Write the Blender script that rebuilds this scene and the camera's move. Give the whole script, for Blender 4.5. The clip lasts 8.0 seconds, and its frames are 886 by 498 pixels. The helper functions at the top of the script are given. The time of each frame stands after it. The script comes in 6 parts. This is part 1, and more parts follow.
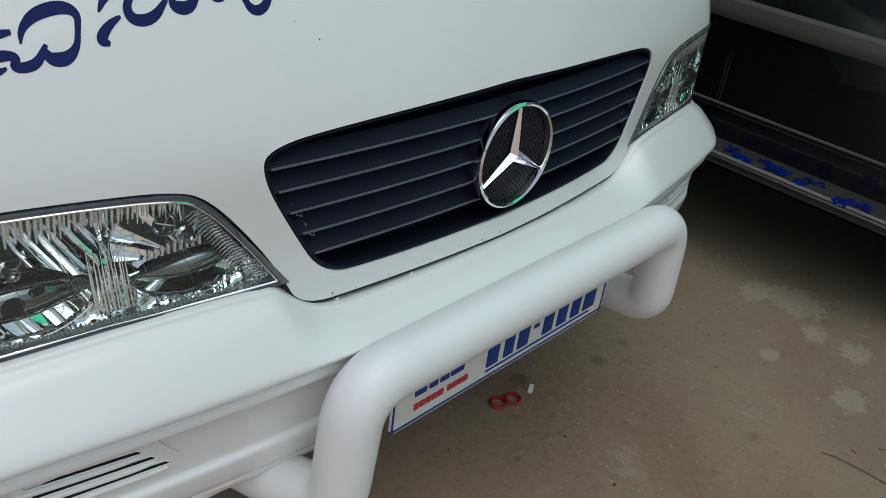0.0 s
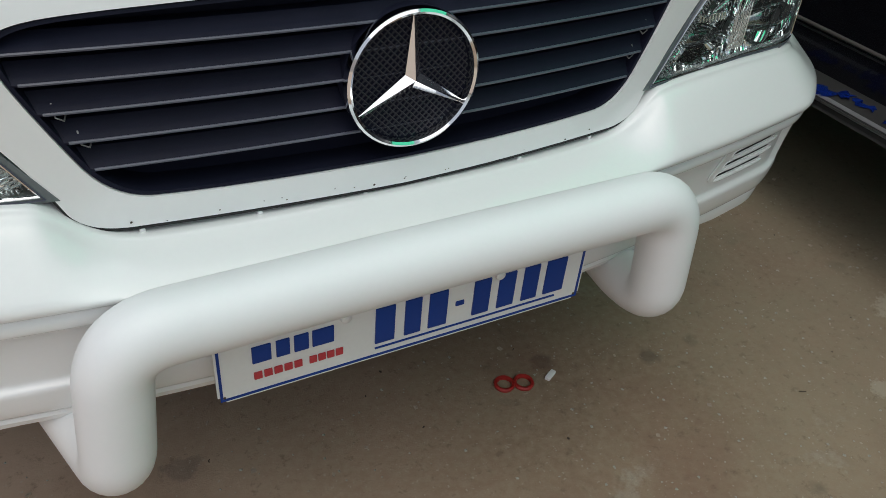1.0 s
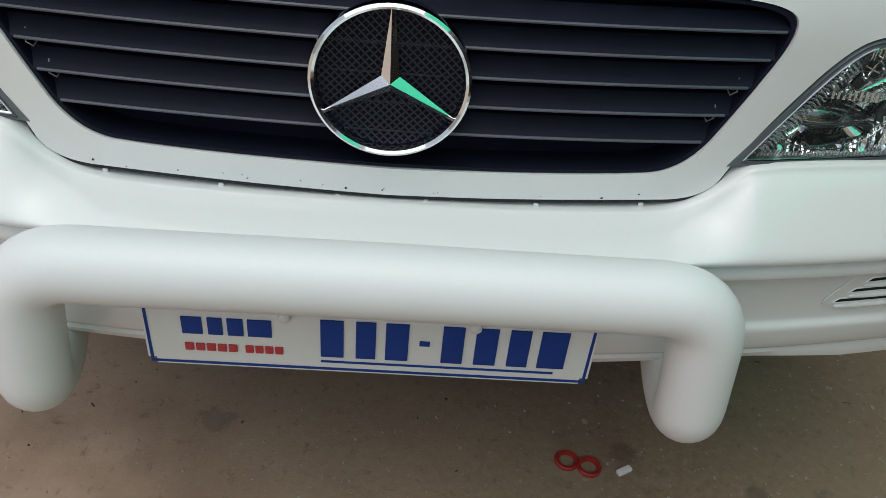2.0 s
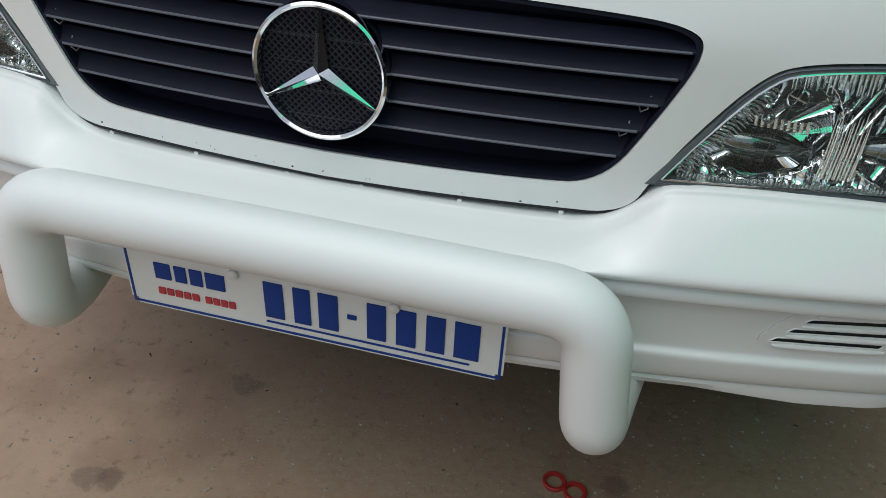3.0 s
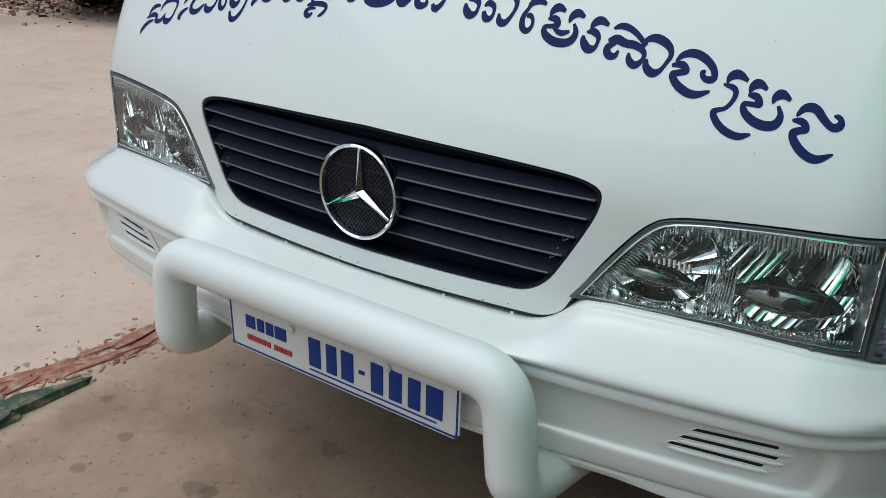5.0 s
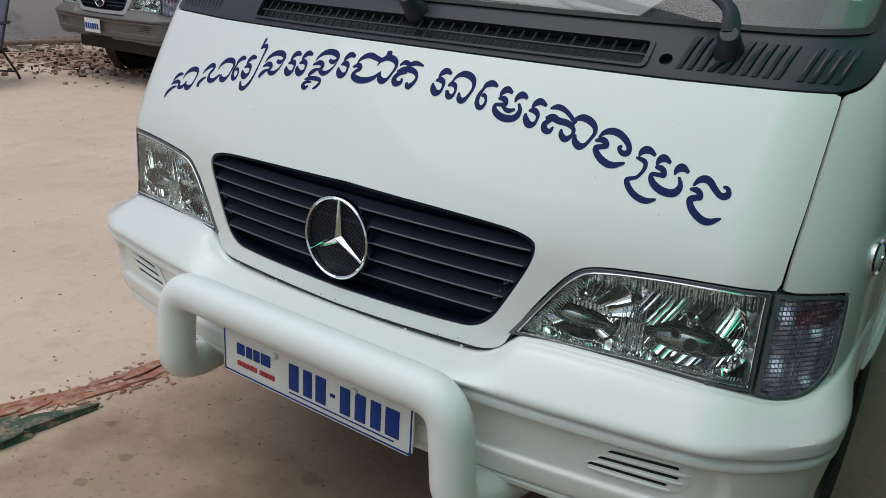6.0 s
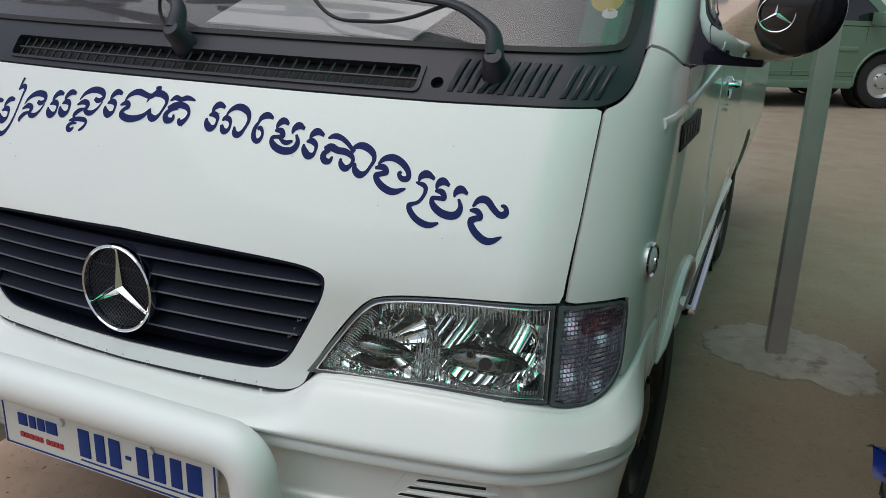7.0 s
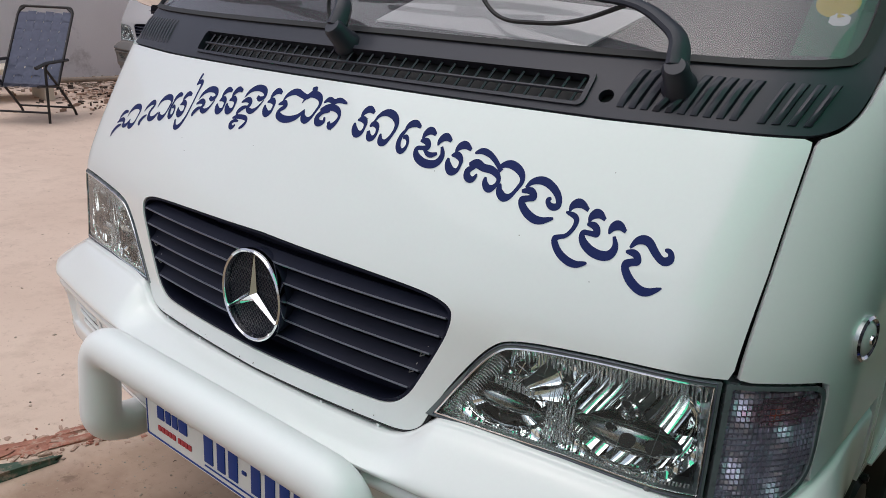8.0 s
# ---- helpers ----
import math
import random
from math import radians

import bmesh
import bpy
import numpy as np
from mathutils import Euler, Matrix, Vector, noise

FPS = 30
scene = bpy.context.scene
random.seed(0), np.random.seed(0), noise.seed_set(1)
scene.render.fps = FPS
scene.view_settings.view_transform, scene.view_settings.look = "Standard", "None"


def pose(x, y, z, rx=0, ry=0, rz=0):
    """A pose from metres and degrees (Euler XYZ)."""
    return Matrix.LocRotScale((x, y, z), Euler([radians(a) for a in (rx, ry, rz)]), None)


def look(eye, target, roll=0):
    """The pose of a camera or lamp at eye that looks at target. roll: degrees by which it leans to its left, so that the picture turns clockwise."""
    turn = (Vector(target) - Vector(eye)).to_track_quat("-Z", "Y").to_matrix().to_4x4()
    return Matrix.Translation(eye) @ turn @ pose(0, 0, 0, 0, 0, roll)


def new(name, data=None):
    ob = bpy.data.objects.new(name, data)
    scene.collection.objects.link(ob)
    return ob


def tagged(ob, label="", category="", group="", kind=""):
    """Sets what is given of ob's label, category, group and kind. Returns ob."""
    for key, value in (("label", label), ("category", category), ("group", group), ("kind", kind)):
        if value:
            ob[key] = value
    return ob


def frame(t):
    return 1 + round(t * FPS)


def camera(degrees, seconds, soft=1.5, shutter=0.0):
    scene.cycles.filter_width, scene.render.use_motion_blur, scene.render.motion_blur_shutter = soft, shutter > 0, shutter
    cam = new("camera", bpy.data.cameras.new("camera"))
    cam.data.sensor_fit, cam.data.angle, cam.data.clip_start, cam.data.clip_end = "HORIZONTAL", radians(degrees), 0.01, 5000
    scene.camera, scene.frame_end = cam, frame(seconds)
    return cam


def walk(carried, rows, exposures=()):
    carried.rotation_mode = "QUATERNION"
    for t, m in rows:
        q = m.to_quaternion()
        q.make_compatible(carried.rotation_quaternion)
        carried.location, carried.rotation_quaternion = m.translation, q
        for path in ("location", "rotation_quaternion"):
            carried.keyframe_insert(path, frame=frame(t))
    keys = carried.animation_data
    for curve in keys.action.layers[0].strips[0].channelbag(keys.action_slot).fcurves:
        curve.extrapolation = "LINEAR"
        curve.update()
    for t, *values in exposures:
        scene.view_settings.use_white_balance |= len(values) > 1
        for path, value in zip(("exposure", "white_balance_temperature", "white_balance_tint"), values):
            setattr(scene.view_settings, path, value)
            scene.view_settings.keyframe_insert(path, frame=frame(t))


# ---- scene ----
cam = camera(57.0, 8.0, soft=0.5)
PATH = [
    (0, (-0.903, -0.603, 1.327), (0.386, 0.517, 0.285), 7.7),
    (0.2, (-0.785, -0.626, 1.315), (0.477, 0.48, 0.227), 6.1),
    (0.3, (-0.746, -0.635, 1.305), (0.489, 0.508, 0.224), 6.1),
    (0.5, (-0.628, -0.682, 1.29), (0.466, 0.583, 0.192), 6.7),
    (0.7, (-0.535, -0.695, 1.251), (0.426, 0.602, 0.071), 9.5),
    (0.8, (-0.486, -0.697, 1.241), (0.459, 0.604, 0.052), 9.8),
    (1, (-0.397, -0.698, 1.233), (0.425, 0.671, 0.029), 5.6),
    (1.1, (-0.355, -0.693, 1.223), (0.425, 0.71, 0.03), 5.2),
    (1.2, (-0.307, -0.681, 1.22), (0.428, 0.753, 0.036), 5.9),
    (2.3, (0.157, -0.718, 1.2), (0.044, 0.853, -0.033), 4.2),
    (2.5, (0.255, -0.75, 1.204), (0.038, 0.817, -0.019), 3.2),
    (2.8, (0.331, -0.759, 1.211), (-0.009, 0.821, 0.034), 1.6),
    (3, (0.355, -0.758, 1.214), (-0.025, 0.822, 0.049), 2.9),
    (3.2, (0.381, -0.733, 1.229), (-0.019, 0.811, 0.023), 5.5),
    (3.3, (0.411, -0.745, 1.216), (-0.005, 0.81, 0.029), 7.0),
    (3.5, (0.449, -0.74, 1.228), (-0.1, 0.794, 0.067), 5.6),
    (3.7, (0.497, -0.732, 1.245), (-0.187, 0.75, 0.088), 0.8),
    (3.8, (0.535, -0.743, 1.242), (-0.192, 0.721, 0.09), 0.5),
    (4, (0.617, -0.772, 1.234), (-0.187, 0.67, 0.106), 2.9),
    (4.2, (0.707, -0.771, 1.249), (-0.203, 0.584, 0.093), 2.5),
    (4.3, (0.753, -0.793, 1.23), (-0.199, 0.585, 0.136), 2.5),
    (4.5, (0.784, -0.83, 1.255), (-0.172, 0.609, 0.248), 1.2),
    (4.7, (0.805, -0.867, 1.278), (-0.157, 0.63, 0.365), 1.3),
    (5.8, (0.974, -1.066, 1.343), (-0.138, 0.438, 0.636), 1.5),
    (6, (1.044, -1.059, 1.347), (-0.039, 0.487, 0.684), 3.5),
    (6.2, (1.109, -1.029, 1.355), (0.064, 0.559, 0.734), 3.9),
    (6.3, (1.133, -1.02, 1.356), (0.131, 0.602, 0.751), 3.7),
    (6.5, (1.163, -1.005, 1.36), (0.217, 0.661, 0.787), -0.5),
    (6.7, (1.146, -0.989, 1.37), (0.355, 0.754, 0.792), 2.1),
    (6.8, (1.14, -0.98, 1.373), (0.379, 0.769, 0.77), 2.5),
    (7, (1.105, -0.976, 1.369), (0.341, 0.768, 0.757), 1.9),
    (7.2, (1.082, -0.931, 1.368), (0.211, 0.762, 0.755), 1.6),
    (7.3, (1.077, -0.901, 1.375), (0.157, 0.753, 0.727), 1.4),
    (7.4, (1.081, -0.863, 1.365), (0.089, 0.749, 0.719), 1.3),
    (7.5, (1.079, -0.833, 1.377), (0.019, 0.731, 0.721), 0.3),
    (7.7, (1.084, -0.769, 1.371), (-0.08, 0.719, 0.716), 1.1),
    (7.8, (1.092, -0.75, 1.365), (-0.125, 0.696, 0.71), 1.0),
    (8, (1.117, -0.743, 1.338), (-0.118, 0.715, 0.748), 2.9),
]
walk(cam, [(t, look(eye, target, roll)) for t, eye, target, roll in PATH],
     exposures=[(0, -0.12, 6180, 9), (1, 0.12, 6480, 10), (2.5, 0.12, 6450, 10), (3.5, 0.14, 6250, 11), (4.5, 0.17, 6150, 9), (6, 0.08, 6350, 9),
                (7, 0.14, 6480, 13), (7.5, 0.20, 6450, 14), (8, 0.26, 6500, 17)])

# ---- light ----
world = bpy.data.worlds.new("overcast_sky")
scene.world = world
world.use_nodes = True
wn = world.node_tree.nodes
sky = wn.new("ShaderNodeTexSky")
sky.sky_type = "NISHITA"
sky.sun_disc = False
sky.sun_elevation, sky.sun_rotation = radians(70), radians(209)
sky.air_density, sky.dust_density = 1.0, 3.0
pale = wn.new("ShaderNodeHueSaturation")
pale.inputs["Saturation"].default_value = 0.55
world.node_tree.links.new(sky.outputs[0], pale.inputs["Color"])
world.node_tree.links.new(pale.outputs[0], wn["Background"].inputs[0])
wn["Background"].inputs[1].default_value = 0.10
sun = new("sun", bpy.data.lights.new("sun", "SUN"))
sun.data.energy, sun.data.angle, sun.data.color = 1.05, radians(80), (0.97, 1.0, 0.985)
sun.matrix_world = look((-1.6, -2.9, 9.0), (0, 0, 0))

# ---- materials ----


def mat(name, color, rough=0.5, metal=0.0, var=0.08, scale=9.0, grain=160.0, bump=0.0, coat=0.0, tint=None, emit=0.0,
        trans=0.0, ior=1.45, spec=0.5, dirt=None, dirt_at=0.62, dirt_scale=5.0, coat_rough=0.06):
    """A surface with large and fine variation of colour, gloss and relief."""
    m = bpy.data.materials.new(name)
    m.use_nodes = True
    nt = m.node_tree
    n, link = nt.nodes, nt.links.new
    b = n["Principled BSDF"]
    tc = n.new("ShaderNodeTexCoord")
    big = n.new("ShaderNodeTexNoise")
    big.inputs["Scale"].default_value, big.inputs["Detail"].default_value = scale, 5
    fine = n.new("ShaderNodeTexNoise")
    fine.inputs["Scale"].default_value, fine.inputs["Detail"].default_value = grain, 3
    link(tc.outputs["Object"], big.inputs["Vector"])
    link(tc.outputs["Object"], fine.inputs["Vector"])
    add = n.new("ShaderNodeMath")
    add.operation = "ADD"
    half = n.new("ShaderNodeMath")
    half.operation = "MULTIPLY"
    half.inputs[1].default_value = 0.5
    link(fine.outputs["Fac"], half.inputs[0])
    link(big.outputs["Fac"], add.inputs[0])
    link(half.outputs[0], add.inputs[1])
    ramp = n.new("ShaderNodeMapRange")
    ramp.inputs["From Min"].default_value, ramp.inputs["From Max"].default_value = 0.4, 1.1
    link(add.outputs[0], ramp.inputs["Value"])
    mix = n.new("ShaderNodeMix")
    mix.data_type = "RGBA"
    dark = tuple(c * (1 - var) for c in color)
    light = tuple(min(1.0, c * (1 + var)) for c in (tint or color))
    mix.inputs["A"].default_value, mix.inputs["B"].default_value = (*dark, 1), (*light, 1)
    link(ramp.outputs[0], mix.inputs["Factor"])
    out = mix.outputs["Result"]
    if dirt:
        spots = n.new("ShaderNodeTexNoise")
        spots.inputs["Scale"].default_value, spots.inputs["Detail"].default_value = dirt_scale, 8
        spots.inputs["Roughness"].default_value = 0.65
        link(tc.outputs["Object"], spots.inputs["Vector"])
        cut = n.new("ShaderNodeMapRange")
        cut.inputs["From Min"].default_value, cut.inputs["From Max"].default_value = dirt_at, dirt_at + 0.12
        link(spots.outputs["Fac"], cut.inputs["Value"])
        over = n.new("ShaderNodeMix")
        over.data_type = "RGBA"
        over.inputs["B"].default_value = (*dirt, 1)
        link(cut.outputs[0], over.inputs["Factor"])
        link(out, over.inputs["A"])
        out = over.outputs["Result"]
    link(out, b.inputs["Base Color"])
    gloss = n.new("ShaderNodeMapRange")
    gloss.inputs["To Min"].default_value, gloss.inputs["To Max"].default_value = rough * 0.85, min(1.0, rough * 1.15)
    link(big.outputs["Fac"], gloss.inputs["Value"])
    link(gloss.outputs[0], b.inputs["Roughness"])
    b.inputs["Metallic"].default_value = metal
    b.inputs["IOR"].default_value = ior
    b.inputs["Specular IOR Level"].default_value = spec
    b.inputs["Coat Weight"].default_value, b.inputs["Coat Roughness"].default_value = coat, coat_rough
    b.inputs["Transmission Weight"].default_value = trans
    if emit:
        b.inputs["Emission Color"].default_value, b.inputs["Emission Strength"].default_value = (*color, 1), emit
    if bump:
        bp = n.new("ShaderNodeBump")
        bp.inputs["Strength"].default_value, bp.inputs["Distance"].default_value = 0.5, bump
        link(add.outputs[0], bp.inputs["Height"])
        link(bp.outputs["Normal"], b.inputs["Normal"])
    return m


WHITE = mat("white_van_paint", (0.78, 0.80, 0.79), 0.36, coat=0.9, var=0.02, scale=3, coat_rough=0.045)
BARPAINT = mat("white_bar_paint", (0.79, 0.81, 0.81), 0.42, coat=0.25, var=0.02, scale=4, coat_rough=0.18)
SILVER = mat("silver_van_paint", (0.55, 0.55, 0.56), 0.35, metal=0.35, coat=0.5, var=0.03, scale=3)
TAUPE = mat("grey_brown_bumper_paint", (0.115, 0.107, 0.10), 0.45, coat=0.2, var=0.08, scale=5)
BLACKPLASTIC = mat("black_grille_plastic", (0.0115, 0.013, 0.025), 0.44, var=0.15, spec=0.11, scale=30, grain=600, bump=0.0003)
# pale grey holds the highlight that runs along the grille slats' edges
LIPPLASTIC = mat("highlight_lip_plastic", (0.072, 0.080, 0.110), 0.30, var=0.25, spec=0.5, scale=14, grain=300)
COWLPLASTIC = mat("weathered_black_plastic", (0.024, 0.025, 0.035), 0.40, var=0.18, spec=0.42, scale=12, grain=900, bump=0.0004)
RUBBER = mat("black_rubber", (0.015, 0.015, 0.016), 0.6, var=0.2, scale=20)
SEAL = mat("grey_lamp_frame", (0.12, 0.145, 0.15), 0.28, var=0.12, scale=25, coat=0.2)
CHROME = mat("chrome", (0.82, 0.83, 0.84), 0.08, metal=1.0, var=0.03, scale=40, dirt=(0.30, 0.29, 0.27), dirt_at=0.70, dirt_scale=90)
REFLECTOR = mat("lamp_reflector", (0.95, 0.97, 0.97), 0.045, metal=1.0, var=0.03, scale=60)
TEETH = mat("pale_prism_edge", (0.90, 0.93, 0.92), 0.10, metal=0.8, var=0.03, scale=60)
SMOKED = mat("smoked_chrome", (0.26, 0.28, 0.28), 0.13, metal=1.0, var=0.05, scale=50)
GLASSY = mat("clear_lamp_glass", (0.90, 0.985, 0.965), 0.02, trans=0.98, var=0.005, ior=1.42)
PRISM = mat("violet_prism_mirror", (0.72, 0.71, 0.80), 0.32, metal=0.95, var=0.15, scale=60)
REDPRISM = mat("red_prism_mirror", (0.52, 0.36, 0.42), 0.16, metal=0.9, var=0.2, scale=60)
PRISMGLASS = mat("indicator_glass", (0.88, 0.89, 0.97), 0.03, trans=0.95, var=0.02, ior=1.45)
AMBER = mat("amber_lamp_plastic", (0.55, 0.10, 0.05), 0.25, var=0.15, scale=50)
WINDGLASS = mat("tinted_windscreen_glass", (0.50, 0.48, 0.53), 0.015, trans=0.88, var=0.01, ior=1.5)
DARKGLASS = mat("dark_side_glass", (0.012, 0.014, 0.014), 0.04, var=0.1, coat=0.8)
INTERIOR = mat("dark_cabin_trim", (0.05, 0.048, 0.05), 0.75, var=0.2, scale=8)
DASH = mat("grey_dashboard", (0.055, 0.050, 0.052), 0.7, var=0.10, scale=5, grain=60)
PAPER = mat("white_paper", (0.75, 0.75, 0.73), 0.8, var=0.04)
BLUEVINYL = mat("blue_vinyl", (0.010, 0.019, 0.100), 0.45, spec=0.15, var=0.15, scale=10)
PLATEWHITE = mat("plate_white", (0.72, 0.73, 0.71), 0.35, var=0.04, scale=20, coat=0.3)
PLATEBLUE = mat("plate_blue", (0.010, 0.045, 0.24), 0.45, spec=0.25, var=0.1)
PLATERED = mat("plate_red", (0.45, 0.04, 0.05), 0.5, var=0.1)
TYRE = mat("tyre_rubber", (0.022, 0.021, 0.020), 0.85, var=0.25, scale=14, bump=0.001)
STEEL = mat("wheel_steel", (0.20, 0.20, 0.20), 0.45, metal=0.6, var=0.15, scale=20)
ALLOY = mat("pale_alloy", (0.55, 0.56, 0.56), 0.35, metal=0.7, var=0.08, scale=20)
POLESTEEL = mat("grey_pole_paint", (0.46, 0.415, 0.405), 0.45, metal=0.1, var=0.14, scale=7, bump=0.0006)
BLACKPAINT = mat("black_car_paint", (0.006, 0.006, 0.009), 0.25, coat=0.7, var=0.1, scale=3)
GREENPAINT = mat("grey_green_car_paint", (0.14, 0.24, 0.165), 0.35, metal=0.2, coat=0.6, var=0.05, scale=3)
MOULDING = mat("worn_moulding_and_crease_grey", (0.095, 0.088, 0.08), 0.35, var=0.15, scale=10)
TRIMGREY = mat("dull_grey_trim", (0.040, 0.039, 0.037), 0.5, var=0.15, scale=10)
BLUEFILM = mat("blue_protective_film", (0.004, 0.018, 0.15), 0.2, var=0.3, scale=30, bump=0.002)
REDRUBBER = mat("red_rubber", (0.32, 0.022, 0.018), 0.4, var=0.2, scale=60)
BRICK = mat("broken_red_brick", (0.36, 0.155, 0.105), 0.9, var=0.35, scale=40, grain=220, bump=0.005, dirt=(0.46, 0.33, 0.25), dirt_at=0.54, dirt_scale=25)
MORTAR = mat("sandy_mortar", (0.42, 0.285, 0.215), 0.95, var=0.25, scale=25, bump=0.004)
GREENCURB = mat("green_painted_kerb", (0.050, 0.085, 0.058), 0.8, var=0.35, scale=30, bump=0.004, dirt=(0.28, 0.20, 0.15), dirt_at=0.51, dirt_scale=22)
PALECONC = mat("pale_concrete", (0.31, 0.295, 0.245), 0.9, var=0.22, scale=14, grain=200, bump=0.003, dirt=(0.17, 0.15, 0.12), dirt_at=0.56, dirt_scale=9)
PLASTER = mat("grey_lilac_plaster", (0.72, 0.695, 0.695), 0.9, var=0.07, scale=1.5, grain=60, bump=0.003, dirt=(0.42, 0.39, 0.38), dirt_at=0.60, dirt_scale=1.7)
WEBBING = mat("blue_grey_webbing", (0.10, 0.11, 0.155), 0.8, var=0.2, scale=30)
DARKSTEEL = mat("dark_steel_tube", (0.03, 0.027, 0.026), 0.4, metal=0.4, var=0.2, scale=20)
TWIG = mat("dark_twig", (0.05, 0.035, 0.025), 0.9, var=0.3, scale=60)
STONE = mat("grey_rubble", (0.33, 0.265, 0.205), 0.95, var=0.35, scale=9, bump=0.004)
CREAM = mat("cream_board", (0.62, 0.55, 0.44), 0.7, var=0.1, scale=5)
STICKERGREEN = mat("green_sticker", (0.065, 0.15, 0.095), 0.5, var=0.15, scale=60)
STICKERYELLOW = mat("yellow_sticker", (0.55, 0.42, 0.04), 0.5, var=0.1, scale=60)


def canopy_material():
    m = bpy.data.materials.new("green_translucent_sheet")
    m.use_nodes = True
    n, link = m.node_tree.nodes, m.node_tree.links.new
    b = n["Principled BSDF"]
    b.inputs["Base Color"].default_value, b.inputs["Roughness"].default_value = (0.08, 0.45, 0.26, 1), 0.6
    t = n.new("ShaderNodeBsdfTranslucent")
    t.inputs["Color"].default_value = (0.13, 1.0, 0.56, 1)
    mx = n.new("ShaderNodeMixShader")
    mx.inputs[0].default_value = 0.93
    link(b.outputs[0], mx.inputs[1])
    link(t.outputs[0], mx.inputs[2])
    link(mx.outputs[0], n["Material Output"].inputs["Surface"])
    return m


def ground_material():
    """Worn brown concrete that gives way to pinkish sand past a broken edge."""
    m = bpy.data.materials.new("yard_ground")
    m.use_nodes = True
    n, link = m.node_tree.nodes, m.node_tree.links.new
    b = n["Principled BSDF"]
    tc = n.new("ShaderNodeTexCoord")

    def noise_at(scale, detail=6, rough=0.6):
        t = n.new("ShaderNodeTexNoise")
        t.inputs["Scale"].default_value, t.inputs["Detail"].default_value, t.inputs["Roughness"].default_value = scale, detail, rough
        link(tc.outputs["Object"], t.inputs["Vector"])
        return t.outputs["Fac"]

    def ranged(v, a, c, lo=0.0, hi=1.0):
        r = n.new("ShaderNodeMapRange")
        for k, x in (("From Min", a), ("From Max", c), ("To Min", lo), ("To Max", hi)):
            r.inputs[k].default_value = x
        link(v, r.inputs["Value"])
        return r.outputs[0]

    def mixed(f, a, c):
        x = n.new("ShaderNodeMix")
        x.data_type = "RGBA"
        link(f, x.inputs["Factor"])
        for key, v in (("A", a), ("B", c)):
            if isinstance(v, tuple):
                x.inputs[key].default_value = (*v, 1)
            else:
                link(v, x.inputs[key])
        return x.outputs["Result"]

    conc = mixed(ranged(noise_at(1.6), 0.35, 0.65), (0.202, 0.136, 0.090), (0.285, 0.210, 0.140))
    conc = mixed(ranged(noise_at(55, 5), 0.38, 0.66, 0, 0.55), conc, (0.30, 0.245, 0.172))
    conc = mixed(ranged(noise_at(7, 8, 0.7), 0.60, 0.70, 0, 0.6), conc, (0.115, 0.088, 0.070))
    conc = mixed(ranged(noise_at(3.3, 8, 0.7), 0.62, 0.68, 0, 0.55), conc, (0.40, 0.355, 0.28))
    conc = mixed(ranged(noise_at(13, 9, 0.75), 0.50, 0.72, 0, 0.45), conc, (0.175, 0.118, 0.085))
    conc = mixed(ranged(noise_at(31, 7, 0.7), 0.64, 0.70, 0, 0.5), conc, (0.43, 0.37, 0.29))
    conc = mixed(ranged(noise_at(260, 2), 0.70, 0.74, 0, 0.7), conc, (0.40, 0.35, 0.29))
    sep = n.new("ShaderNodeSeparateXYZ")
    link(tc.outputs["Object"], sep.inputs[0])
    dusty = n.new("ShaderNodeMath")
    dusty.operation = "MULTIPLY"
    link(ranged(sep.outputs["X"], 0.45, -0.60), dusty.inputs[0])
    link(ranged(noise_at(2.2, 7, 0.65), 0.30, 0.62, 0.45, 1.0), dusty.inputs[1])
    conc = mixed(dusty.outputs[0], conc, (0.46, 0.325, 0.237))
    spots = n.new("ShaderNodeTexVoronoi")
    spots.inputs["Scale"].default_value = 4.2
    link(tc.outputs["Object"], spots.inputs["Vector"])
    ragged = n.new("ShaderNodeMath")
    ragged.operation = "MULTIPLY_ADD"
    link(noise_at(38, 4), ragged.inputs[0])
    ragged.inputs[1].default_value = 0.16
    link(spots.outputs["Distance"], ragged.inputs[2])
    conc = mixed(ranged(ragged.outputs[0], 0.20, 0.15, 0, 0.55), conc, (0.075, 0.055, 0.043))
    yard = n.new("ShaderNodeMath")
    yard.operation = "MULTIPLY"
    link(ranged(sep.outputs["Y"], 1.5, 3.4), yard.inputs[0])
    link(ranged(noise_at(1.7, 7, 0.65), 0.28, 0.60, 0.5, 1.0), yard.inputs[1])
    conc = mixed(yard.outputs[0], conc, (0.31, 0.265, 0.205))
    conc = mixed(ranged(noise_at(2.6, 5, 0.6), 0.50, 0.64, 0, 0.42), conc, (0.195, 0.112, 0.078))
    # green-grey concrete towards the black car
    bare = n.new("ShaderNodeMath")
    bare.operation = "MULTIPLY"
    link(ranged(sep.outputs["X"], 0.55, 1.15), bare.inputs[0])
    link(ranged(noise_at(4.0, 8, 0.7), 0.36, 0.60, 0.25, 0.8), bare.inputs[1])
    conc = mixed(bare.outputs[0], conc, (0.240, 0.206, 0.138))

    def spot(base, x, y, rx, ry, colour, amount, ragged_at=16.0):
        away, scaled, size = (n.new("ShaderNodeVectorMath") for _ in range(3))
        away.operation, scaled.operation, size.operation = "SUBTRACT", "MULTIPLY", "LENGTH"
        away.inputs[1].default_value, scaled.inputs[1].default_value = (x, y, 0), (1 / rx, 1 / ry, 0)
        link(tc.outputs["Object"], away.inputs[0])
        link(away.outputs[0], scaled.inputs[0])
        link(scaled.outputs[0], size.inputs[0])
        edge = n.new("ShaderNodeMath")
        edge.operation = "MULTIPLY_ADD"
